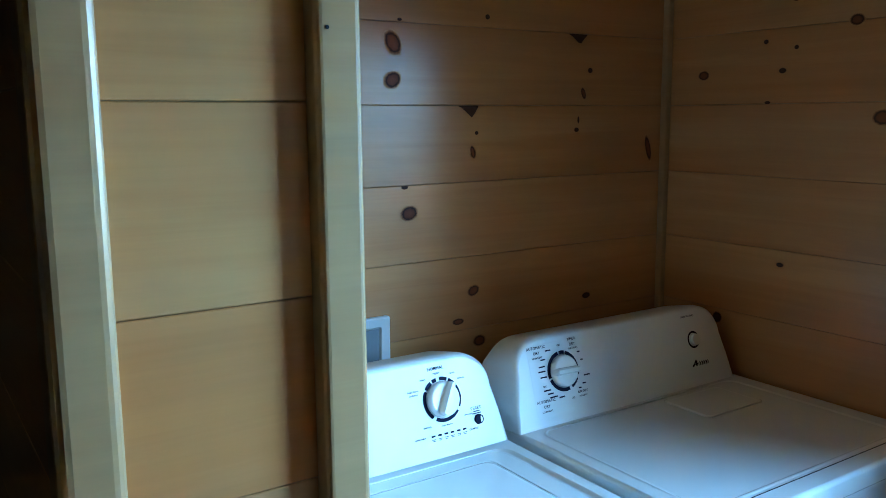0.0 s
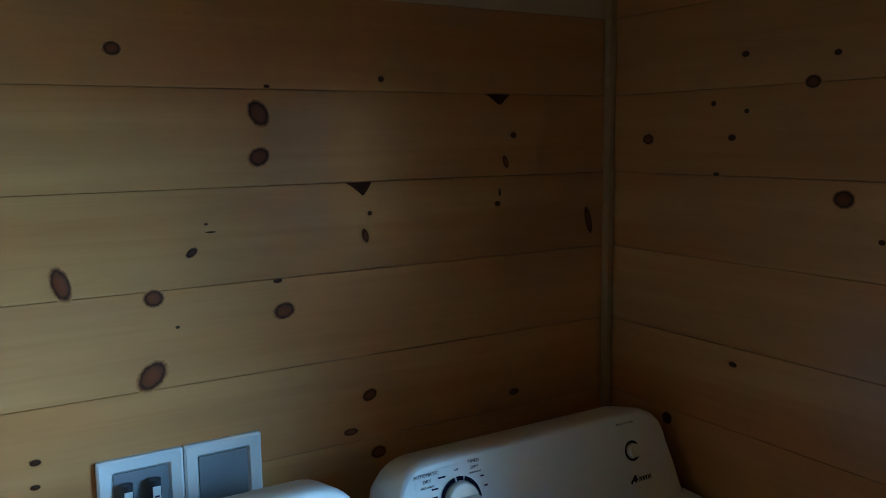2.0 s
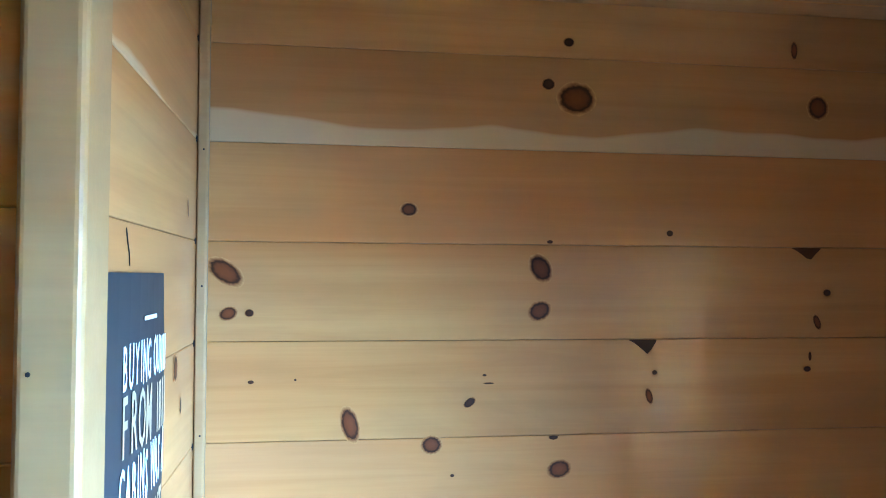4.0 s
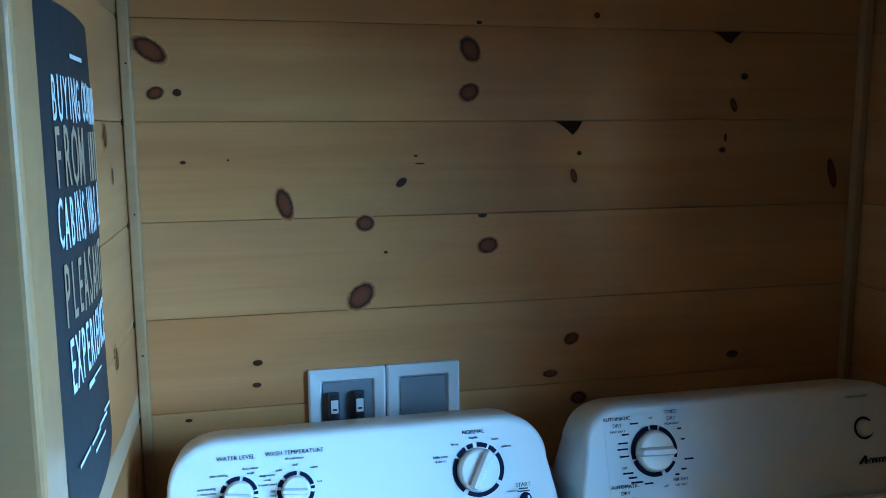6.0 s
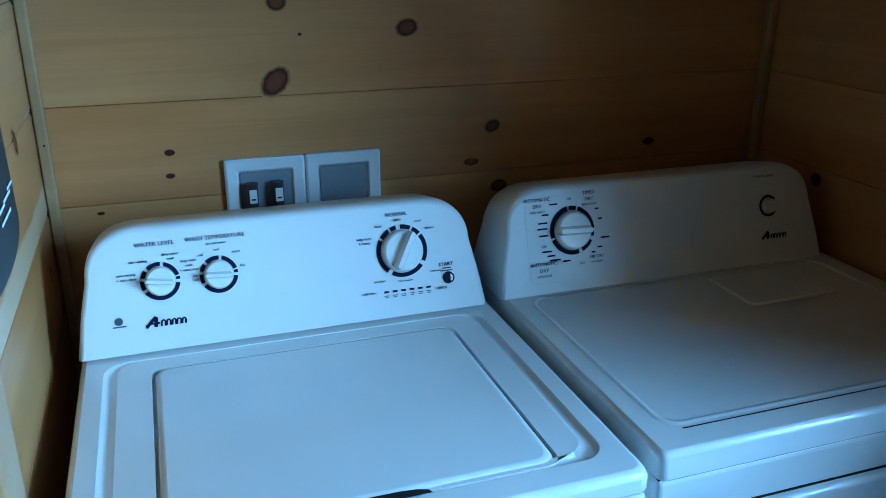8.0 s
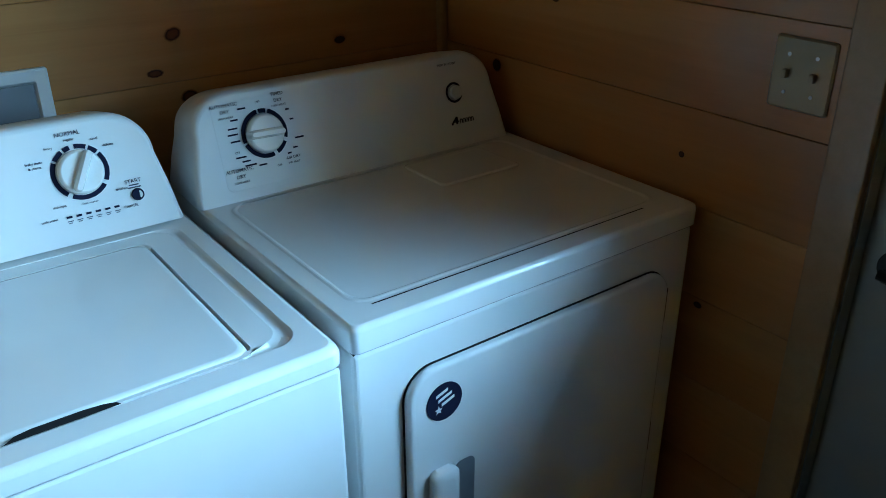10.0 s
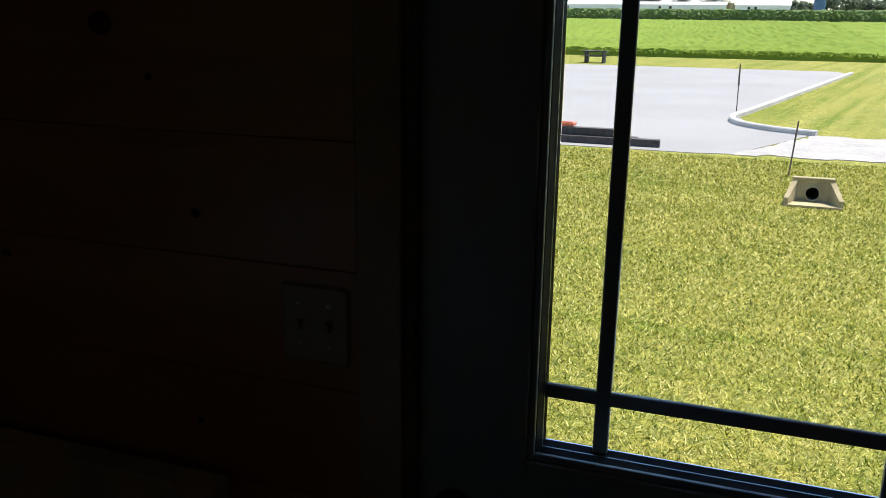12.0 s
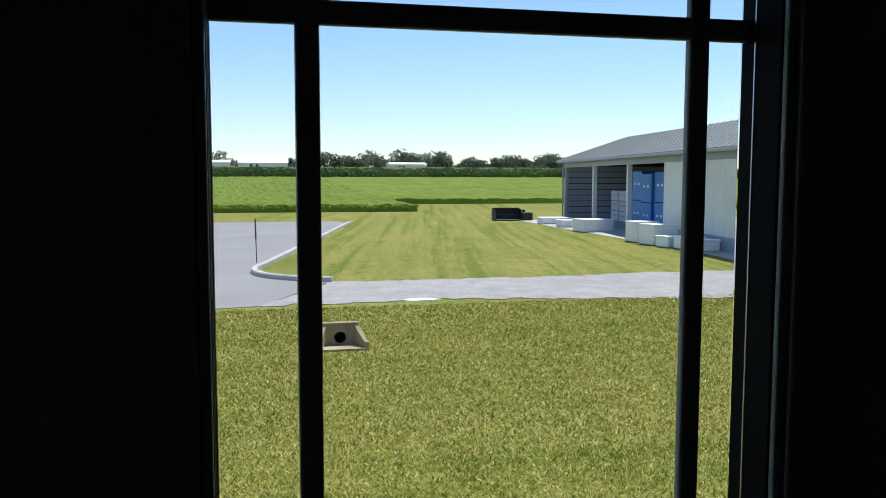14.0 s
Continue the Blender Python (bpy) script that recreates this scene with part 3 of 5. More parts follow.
def emblem(parent, m, w, h):
    """A maker's mark as plain slanted shapes: one tall peaked stroke pair with a tail, then a row of low arches."""
    bm = bmesh.new()

    def band(pts, t0, t1):
        lo, hi = [], []
        for i, (x, y) in enumerate(pts):
            a, b = Vector(pts[max(0, i - 1)]), Vector(pts[min(len(pts) - 1, i + 1)])
            q = Vector((-(b - a).y, (b - a).x)).normalized() * (t0 + (t1 - t0) * i / (len(pts) - 1)) / 2
            lo.append(bm.verts.new((x - q.x, y - q.y, 0.0003)))
            hi.append(bm.verts.new((x + q.x, y + q.y, 0.0003)))
        for i in range(len(pts) - 1):
            bm.faces.new((lo[i], lo[i + 1], hi[i + 1], hi[i]))

    band([(-0.50 * w, -0.42 * h), (-0.42 * w, -0.1 * h), (-0.24 * w, 0.5 * h)], 0.07 * w, 0.09 * w)
    band([(-0.25 * w, 0.5 * h), (-0.25 * w, 0.0), (-0.27 * w, -0.42 * h)], 0.10 * w, 0.09 * w)
    band([(-0.52 * w, -0.20 * h), (-0.38 * w, -0.10 * h), (-0.16 * w, -0.08 * h)], 0.03 * w, 0.05 * w)
    for x0, wide in ((-0.13, 0.11), (0.00, 0.11), (0.14, 0.10), (0.26, 0.11), (0.39, 0.10)):
        band([(x0 * w, -0.40 * h), ((x0 + 0.02) * w, 0.08 * h), ((x0 + wide * 0.6) * w, 0.16 * h), ((x0 + wide) * w, 0.02 * h), ((x0 + wide * 0.9) * w, -0.40 * h)], 0.042 * w, 0.05 * w)
    ob = part("emblem", bm, NAVY, parent)
    ob.matrix_local = m
    return ob


def bars(parent, m, widths, height, gap, material=GREY_PRINT):
    """Print too small to read, as plain bars stacked downwards."""
    bm = bmesh.new()
    for i, w in enumerate(widths):
        y = -i * (height + gap)
        bm.faces.new([bm.verts.new(p) for p in ((-w / 2, y, 0.0003), (w / 2, y, 0.0003), (w / 2, y + height, 0.0003), (-w / 2, y + height, 0.0003))])
    ob = part("small_print", bm, material, parent)
    ob.matrix_local = m
    return ob


# washer
WX0, WX1, WF, WB = -1.455, -0.773, -0.820, -0.120
washer = thing("washing_machine", "white top-loading washing machine with a closed lid", "washing machine")
part("cabinet", boxed(WX0 + 0.003, WX1 - 0.003, WF + 0.004, WB, 0.02, 0.8895, 0.006), ENAMEL, washer)
part("seam", boxed(WX0 + 0.006, WX1 - 0.006, WF + 0.008, WB, 0.884, 0.893), SHADOW_GAP, washer)
bm = bmesh.new()
L = [((WX0 + d, WX1 - d, WF + d, WB, 0.016), z) for d, z in ((0.002, 0.892), (0.0, 0.896), (0.0, 0.914), (0.003, 0.921), (0.010, 0.925))]
L += [((WX0 + 0.035 + d, WX1 - 0.035 - d, WF + 0.045 + d, -0.318, 0.035), z) for d, z in ((0.0, 0.925), (0.004, 0.9205), (0.012, 0.9195), (0.020, 0.9235))]
L += [((-1.352 + d, -0.870 - d, -0.768 + d, -0.352 - d, 0.020), z) for d, z in ((0.0, 0.9235), (0.001, 0.912))]
loft(bm, [[(x, y, z) for x, y in rrect(*a)] for a, z in L])
part("top_deck", bm, ENAMEL, washer, "white enamelled top deck", True)
bm = bmesh.new()
loft(bm, [[(x, y, z) for x, y in rrect(-1.352 + d, -0.870 - d, -0.768 + d, -0.352 - d, 0.020)] for d, z in ((0.005, 0.9125), (0.005, 0.922), (0.008, 0.9255), (0.014, 0.9268))])
lid = part("lid", bm, ENAMEL, washer, "closed white lid", True)
# flat dark patch stands for the shaded cut-out in the lid
bm = bmesh.new()
bm.faces.new([bm.verts.new((x, y, 0.9272)) for x, y in ((-1.172, -0.7765), (-1.044, -0.7765), (-1.047, -0.7700), (-1.060, -0.7650), (-1.082, -0.7625), (-1.140, -0.7625), (-1.158, -0.7660), (-1.166, -0.7730))])
part("finger_slot", bm, SHADOW_GAP, lid, "finger slot at the lid edge, its shade painted as a dark patch")
WY, WZ = -0.304, 0.930
wcon = console(washer, -1.456, -0.786, WY, WZ, 1.116)
cp = lambda x, z, lift=0.0012: console_pose(x, z, WY, WZ, lift)
dial(washer, cp(-0.932, 1.037), 0.045, 0.0375, [(95, 4), (62, 4), (148, 4), (38, 3), (-35, 3.5), (-125, 4), (118, 1.5), (-60, 1.5), (-95, 1.5)])
knob(washer, cp(-0.932, 1.037), 0.036, 62, True, 0.020)
for xk, turn in ((-1.325, 172), (-1.236, 176)):
    dial(washer, cp(xk, 1.034), 0.030, 0.0235, [(82, 5), (-6, 5), (-150, 5), (45, 2), (12, 2), (135, 3), (170, 6)])
    knob(washer, cp(xk, 1.034), 0.0225, turn, True, 0.018)
for txt, x, z, size in (("NORMAL", -0.937, 1.097, 0.0095), ("WATER LEVEL", -1.328, 1.090, 0.0095), ("WASH TEMPERATURE", -1.236, 1.091, 0.0095), ("START", -0.856, 1.006, 0.0092)):
    write(txt, size, cp(x, z), NAVY, washer)
for txt, x, z, size in (("all cold rinses", -1.236, 1.082, 0.0056), ("regular", -0.937, 1.088, 0.0056), ("casual", -0.900, 1.083, 0.0056), ("heavy", -0.970, 1.080, 0.0056),
                        ("delicate", -0.880, 1.070, 0.0056), ("bulky items", -0.996, 1.062, 0.0056), ("& sheets", -0.996, 1.055, 0.0056), ("auto sensing", -1.355, 1.066, 0.0056),
                        ("auto sensing", -1.374, 1.048, 0.0056), ("+ extra rinse", -1.374, 1.041, 0.0056), ("deep water", -1.306, 1.073, 0.0056), ("wash", -1.306, 1.066, 0.0056),
                        ("deep water", -1.280, 1.060, 0.0056), ("wash", -1.280, 1.053, 0.0056), ("+ extra rinse", -1.280, 1.046, 0.0056), ("cold", -1.262, 1.066, 0.0056), ("cool", -1.236, 1.072, 0.0056),
                        ("warm", -1.206, 1.066, 0.0056), ("hot", -1.198, 1.044, 0.0056), ("tap", -1.272, 1.036, 0.0056), ("cold", -1.272, 1.029, 0.0056),
                        ("rinse/spin", -0.876, 0.998, 0.0052), ("drain/spin", -0.976, 0.991, 0.0052), ("clean washer", -0.930, 0.988, 0.0052), ("cycle status", -0.996, 0.973, 0.0054), ("CANCEL", -0.868, 0.968, 0.0062)):
    write(txt, size, cp(x, z), NAVY, washer)
bars(washer, cp(-0.856, 0.999), (0.016, 0.022), 0.0022, 0.002)
for i in range(6):
    led = part("status_light", boxed(-0.0042, 0.0042, -0.0017, 0.0017, 0, 0.0006), NAVY, washer)
    led.matrix_local = cp(-0.966 + 0.0150 * i, 0.9725)
    bars(washer, cp(-0.966 + 0.0150 * i, 0.9655), (0.009, 0.006), 0.0014, 0.0015)
bm = tube(bmesh.new(), (0, 0, 0), (0, 0, 0.005), 0.0105, 0.0095, 24)
sb = part("start_button", bm, NAVY, washer, "round dark start button", False)
sb.matrix_local = cp(-0.853, 0.984, 0.0004)
bm = bmesh.new()
bm.faces.new([bm.verts.new((0.0048 * math.cos(a) + 0.002, 0.0062 * math.sin(a), 0.0056)) for a in [math.pi * (i / 10 - 0.5) for i in range(11)]])
part("mark", bm, KNOB_WHITE, sb)
emblem(washer, cp(-1.323, 0.973), 0.060, 0.017)
bars(washer, cp(-1.392, 0.972), (0.020,), 0.002, 0.0015)
bm = tube(bmesh.new(), (0, 0, 0), (0, 0, 0.0006), 0.006, 0.006, 16)
part("energy_mark", bm, GREY_PRINT, washer).matrix_local = cp(-1.392, 0.981)
for xk in (WX0 + 0.05, WX1 - 0.05):
    for yk in (WF + 0.06, WB - 0.06):
        part("foot", tube(bmesh.new(), (xk, yk, 0.0), (xk, yk, 0.022), 0.02), SHADOW_GAP, washer)

# dryer
DXL, DXR, DF, DB = -0.750, -0.026, -0.803, -0.115
dryer = thing("clothes_dryer", "white front-loading clothes dryer with a round sticker", "dryer")
part("cabinet", boxed(DXL + 0.003, DXR - 0.003, DF + 0.006, DB, 0.02, 0.8845, 0.008, 3), ENAMEL, dryer)
part("seam", boxed(DXL + 0.006, DXR - 0.006, DF + 0.010, DB, 0.880, 0.889), SHADOW_GAP, dryer)
bm = bmesh.new()
L = [((DXL + d, DXR - d, DF + d, DB, 0.012), z) for d, z in ((0.003, 0.886), (0.0, 0.890), (0.0, 0.921), (0.002, 0.927), (0.007, 0.930))]
L += [((DXL + 0.036 + d, DXR - 0.044 - d, DF + 0.052 + d, -0.312, 0.03), z) for d, z in ((0.0, 0.930), (0.003, 0.9315), (0.006, 0.9315), (0.009, 0.9300), (0.012, 0.9285))]
loft(bm, [[(x, y, z) for x, y in rrect(*a)] for a, z in L])
part("top_panel", bm, ENAMEL, dryer, "white enamelled top panel with a pressed border", True)
# thin dark strip paints the shade in the pressed crease
part("front_crease", boxed(DXL + 0.06, DXR - 0.10, DF + 0.0435, DF + 0.0455, 0.9300, 0.9306), SHADOW_GAP, dryer)
bm = bmesh.new()
loft(bm, [[(x, y, z) for x, y in rrect(-0.345 + d, -0.150 - d, -0.462 + d, -0.325 - d, 0.012)] for d, z in ((0.0, 0.929), (0.0, 0.9315), (0.004, 0.9335), (0.010, 0.9315))])
part("lint_cover", bm, ENAMEL, dryer, "white lint screen cover", True)
DY, DZ = -0.298, 0.930
console(dryer, -0.756, -0.044, DY, DZ, 1.116)
cp = lambda x, z, lift=0.0012: console_pose(x, z, DY, DZ, lift)
bm = bmesh.new()
loft(bm, [[(x, y, 0.0002 + h) for x, y in rrect(-0.080 + d, 0.080 - d, -0.080 + d, 0.080 - d, 0.012)] for d, h in ((0, 0), (0.001, 0.0002))])
part("label_panel", bm, CONSOLE, dryer).matrix_local = cp(-0.617, 1.024, 0.0004)
dial(dryer, cp(-0.606, 1.036, 0.0022), 0.045, 0.037, [(98, 4), (-162, 4), (-70, 4), (-25, 3), (72, 1.5), (160, 2), (180, 2), (-120, 1.5), (-105, 1.5)])
knob(dryer, cp(-0.606, 1.036, 0.0022), 0.036, 178, True, 0.018)
for txt, x, z, size in (("AUTOMATIC", -0.672, 1.094, 0.0092), ("DRY", -0.672, 1.083, 0.0092), ("TIMED", -0.567, 1.099, 0.0090), ("DRY", -0.567, 1.088, 0.0090), ("AUTOMATIC", -0.668, 0.982, 0.0092), ("DRY", -0.668, 0.971, 0.0092),
                        ("AIR DRY", -0.560, 0.985, 0.0080), ("HIGH HEAT", -0.672, 1.073, 0.0056), ("HIGH HEAT", -0.567, 1.079, 0.0056), ("LOW HEAT", -0.668, 0.961, 0.0058), ("NO HEAT", -0.560, 0.976, 0.0054),
                        ("OFF", -0.665, 1.012, 0.0058), ("OFF", -0.607, 1.091, 0.0056), ("OFF", -0.590, 0.976, 0.0056), ("PUSH TO START", -0.178, 1.096, 0.0066)):
    write(txt, size, cp(x, z, 0.0022), NAVY, dryer)
for x, z, w in ((-0.640, 1.083, .016), (-0.658, 1.066, .014), (-0.664, 1.052, .018), (-0.666, 1.042, .020), (-0.664, 1.030, .018), (-0.660, 1.002, .020), (-0.652, 0.994, .016), (-0.645, 0.986, .022),
                (-0.622, 0.982, .016), (-0.553, 1.068, .008), (-0.548, 1.050, .008), (-0.540, 1.016, .018), (-0.552, 1.000, .010), (-0.566, 0.992, .008)):
    bars(dryer, cp(x, z, 0.0022), (w,), 0.003, 0.001, NAVY)
dial(dryer, cp(-0.170, 1.039), 0.0215, 0.0165, [(5, 32)])
knob(dryer, cp(-0.168, 1.039), 0.0150, 0, False, 0.012)
emblem(dryer, cp(-0.160, 0.982), 0.058, 0.016)


def door_loop(d, yy, r=0.05):
    return [(x, yy, z) for x, z in rrect(-0.668 + d, -0.094 - d, 0.250 + d, 0.822 - d, max(r - d, 0.004), 8)]


# dark strip round the door paints the shade in its gap
bm = bmesh.new()
loft(bm, [door_loop(d, yy) for d, yy in ((-0.0022, -0.7965), (-0.0018, -0.7990), (0.0, -0.7995))], False, False)
part("door_gasket", bm, SHADOW_GAP, dryer)
bm = bmesh.new()
loft(bm, [door_loop(d, yy) for d, yy in ((0.0, -0.797), (0.0, -0.806), (0.002, -0.810), (0.006, -0.812), (0.012, -0.811), (0.020, -0.811))])
ddoor = part("door", bm, ENAMEL, dryer, "closed white dryer door with rounded corners", True)
# the hollow beside the pull is a thin patch in shade grey
bm = bmesh.new()
loft(bm, [[(x, yy, z) for x, z in rrect(-0.584 + d, -0.543 - d, 0.440 + d, 0.628 - d, 0.014, 6)] for d, yy in ((0.0, -0.8112), (0.002, -0.8118), (0.005, -0.8114))])
part("pull_recess", bm, RECESS_SHADE, ddoor, "grey patch painted as the shade in the pull recess", True)
bm = bmesh.new()
loft(bm, [[(x, yy, z) for x, z in rrect(-0.634 + d, -0.584 - d, 0.430 + d, 0.634 - d, 0.012, 6)] for d, yy in ((0.0, -0.8100), (0.0, -0.824), (0.004, -0.829), (0.012, -0.831))])
part("pull", bm, ENAMEL, ddoor, "rounded white door pull", True)
for zz in (0.743, 0.441):
    part("hinge", boxed(-0.0925, -0.0885, -0.806, -0.797, zz - 0.035, zz + 0.035, 0.001), SHADOW_GAP, dryer)
bm = tube(bmesh.new(), (-0.604, -0.8115, 0.757), (-0.604, -0.8124, 0.757), 0.033, 0.033, 36)
st = part("sticker", bm, NAVY, ddoor, "round navy sticker with white stripes")
bm = bmesh.new()
for k, (a, b) in enumerate(((-0.016, 0.006), (-0.012, 0.013), (-0.006, 0.018))):
    pts = []
    for i in range(9):
        u = a + (b - a) * i / 8
        pts.append((u, 0.016 - 0.0105 * k + 0.35 * u))
    lo = [bm.verts.new((-0.604 + u, -0.8129, 0.757 + v)) for u, v in pts]
    hi = [bm.verts.new((-0.604 + u, -0.8129, 0.757 + v + 0.0055)) for u, v in pts]
    for i in range(8):
        bm.faces.new((lo[i], lo[i + 1], hi[i + 1], hi[i]))
star = [bm.verts.new((-0.6155 + (0.008 if i % 2 == 0 else 0.0034) * math.sin(math.pi * i / 5), -0.8129, 0.745 + (0.008 if i % 2 == 0 else 0.0034) * math.cos(math.pi * i / 5))) for i in range(10)]
bm.faces.new(star)
part("stripes", bm, KNOB_WHITE, st)
for xk in (DXL + 0.05, DXR - 0.05):
    for yk in (DF + 0.06, DB - 0.06):
        part("foot", tube(bmesh.new(), (xk, yk, 0.0), (xk, yk, 0.022), 0.02), SHADOW_GAP, dryer)

# ---- poster ----
rng_letters = random.Random(3)
poster = thing("poster", "charcoal paper poster with white and tan brush lettering", "poster")
PY0, PY1, PZ0, PZ1 = -0.676, -0.338, 1.178, 1.742
bm = bmesh.new()
nu, nv = 8, 16
def sheet_x(u, v):
    bulge = 0.006 + 0.006 * math.sin(math.pi * min(1.0, u / 0.9)) if u < 0.45 else 0.012 - 0.010 * ((u - 0.45) / 0.55) ** 2
    return LEFT + 0.0015 + bulge + 0.010 * max(0.0, 0.25 - v) / 0.25 * (1 - u) + 0.0015 * math.sin(7 * v + 3 * u)
for layer, off in ((0, 0.0), (1, 0.0007)):
    grid = [[bm.verts.new((sheet_x(u / nu, v / nv) + off, PY0 + (PY1 - PY0) * u / nu, PZ0 + (PZ1 - PZ0) * v / nv)) for v in range(nv + 1)] for u in range(nu + 1)]
    for a in range(nu):
        for b in range(nv):
            q = (grid[a][b], grid[a + 1][b], grid[a + 1][b + 1], grid[a][b + 1])
            bm.faces.new(q if layer else q[::-1])
part("sheet", bm, POSTER, poster, "", True)
def on_poster(y, z):
    v = (z - PZ0) / (PZ1 - PZ0)
    return pose(sheet_x((y - PY0) / (PY1 - PY0), v) + 0.0022, y, z, 90, 0, 90)
for txt, z, size, m, sq in (("BUYING OUR", 1.638, 0.070, POSTER_WHITE, 0.52), ("FROM", 1.574, 0.094, POSTER_TAN, 0.60), ("CABINS WAS A", 1.504, 0.080, POSTER_WHITE, 0.47),
                            ("PLEASANT", 1.426, 0.096, POSTER_TAN, 0.52), ("EXPERIENCE", 1.349, 0.084, POSTER_WHITE, 0.50)):
    # each letter sits on the curved sheet
    widths = [0.42 if ch in "I " else 0.66 for ch in txt]
    at = -0.622
    for ch, w in zip(txt, widths):
        mid = at + w * size * sq / 2
        at += w * size * sq
        if ch != " " and PY0 < mid < PY1 - 0.012:
            slope = math.degrees(math.atan((sheet_x((mid + 0.01 - PY0) / (PY1 - PY0), 0.5) - sheet_x((mid - 0.01 - PY0) / (PY1 - PY0), 0.5)) / 0.02))
            write(ch, size * (0.94 + 0.12 * rng_letters.random()), on_poster(mid, z + 0.004 * (rng_letters.random() - 0.5)) @ pose(0, 0, 0, 0, -slope, 3 * (rng_letters.random() - 0.5)), m, poster, "lettering", 0.0004, sq * 0.84)
for y, z, h, m in ((-0.425, 1.574, 0.062, POSTER_TAN), (-0.397, 1.574, 0.062, POSTER_TAN), (-0.369, 1.574, 0.062, POSTER_TAN), (-0.386, 1.638, 0.047, POSTER_WHITE), (-0.368, 1.638, 0.047, POSTER_WHITE)):
    bm = bmesh.new()
    for q in (-0.008, 0.005):
        box(bm, q, q + 0.004, -h / 2, h / 2, 0, 0.0004)
    b = part("small_print", bm, m, poster)
    b.matrix_local = on_poster(y, z)
for y, z, w, h in ((-0.497, 1.690, 0.07, 0.005), (-0.525, 1.308, 0.035, 0.007), (-0.475, 1.308, 0.05, 0.003), (-0.605, 1.246, 0.06, 0.004), (-0.540, 1.246, 0.055, 0.004), (-0.478, 1.246, 0.055, 0.004), (-0.425, 1.246, 0.04, 0.004), (-0.515, 1.231, 0.07, 0.004)):
    b = part("small_print", boxed(-w / 2, w / 2, -h / 2, h / 2, 0, 0.0004), POSTER_WHITE, poster)
    b.matrix_local = on_poster(y, z)

# ---- outdoors ----
def grass_material():
    n = Nodes("lawn")
    c = n.add("TexCoord").outputs["Object"]
    big = n.noise(c, 0.30, 4.0)
    mid = n.noise(c, 1.8, 5.0, 0.7)
    tuft = n.noise(c, 11.0, 8.0, 0.85, 0.6)
    fine = n.noise(c, 60.0, 3.0, 0.8)

    def streaks(turn, scale, freq):
        mp = n.add("Mapping")
        mp.inputs["Rotation"].default_value = (0, 0, turn)
        n.join(c, mp.inputs["Vector"])
        stretch = n.add("Mapping")
        stretch.inputs["Scale"].default_value = scale
        n.join(mp.outputs[0], stretch.inputs["Vector"])
        return n.noise(stretch.outputs[0], freq, 4.0, 0.65)

    along = streaks(0.20, (0.025, 1.0, 1), 1.6)
    across = streaks(0.06, (1.0, 0.07, 1), 1.1)
    sep = n.add("SeparateXYZ")
    n.join(c, sep.inputs[0])
    far = n.add("Math")
    far.operation = "GREATER_THAN"
    n.join(sep.outputs["X"], far.inputs[0])
    far.inputs[1].default_value = 18.0
    mown = n.mix(far.outputs[0], across, along)
    col = n.ramp(big, [(0.35, (0.150, 0.190, 0.035)), (0.65, (0.245, 0.240, 0.060))])
    col = n.mix(n.ramp(mid, [(0.45, (0, 0, 0)), (0.72, (0.7, 0.7, 0.7))]), col, (0.33, 0.29, 0.10))
    col = n.mix(n.ramp(mown, [(0.40, (0, 0, 0)), (0.62, (0.65, 0.65, 0.65))]), col, (0.30, 0.29, 0.105))
    col = n.mix(n.ramp(mown, [(0.32, (0.8, 0.8, 0.8)), (0.47, (0, 0, 0))]), col, (0.110, 0.165, 0.022))
    col = n.mix(0.85, col, n.ramp(tuft, [(0.40, (0.20, 0.30, 0.15)), (0.60, (1.4, 1.32, 1.15))]), "MULTIPLY")
    col = n.mix(0.8, col, n.ramp(fine, [(0.32, (0.22, 0.28, 0.18)), (0.64, (1.6, 1.5, 1.3))]), "MULTIPLY")
    n.base(col)
    n.gloss(0.9)
    n.p.inputs["Specular IOR Level"].default_value = 0.08
    n.bump(fine, 0.7, 0.02)
    return n.m


def leafy(name, dark, light, scale=3.0, stops=(), thin=0.35):
    n = Nodes(name)
    geo = n.add("NewGeometry")
    f = n.noise(n.add("TexCoord").outputs["Object"], scale, 3.0)
    col = n.mix(0.2 if stops else 0.4, n.ramp(geo.outputs["Random Per Island"], stops or [(0.0, dark), (1.0, light)]), n.ramp(f, [(0.3, dark), (0.7, light)]))
    n.base(col)
    n.gloss(0.8)
    n.p.inputs["Specular IOR Level"].default_value = 0.08
    glow = n.add("BsdfTranslucent")
    n.join(col, glow.inputs["Color"])
    both = n.add("MixShader", Fac=thin)
    n.join(n.p.outputs[0], both.inputs[1])
    n.join(glow.outputs[0], both.inputs[2])
    n.join(both.outputs[0], n.t.nodes["Material Output"].inputs["Surface"])
    return n.m


def rough_ground(name, a, b, scale, bump=0.4, fleck=30.0):
    n = Nodes(name)
    c = n.add("TexCoord").outputs["Object"]
    col = n.ramp(n.noise(c, scale, 5.0, 0.6), [(0.35, a), (0.65, b)])
    col = n.mix(0.5, col, n.ramp(n.noise(c, fleck, 2.0, 0.7), [(0.3, (0.6, 0.6, 0.6)), (0.7, (1.15, 1.15, 1.15))]), "MULTIPLY")
    n.base(col)
    n.gloss(0.9)
    n.bump(n.noise(c, fleck, 3.0), bump, 0.01)
    return n.m


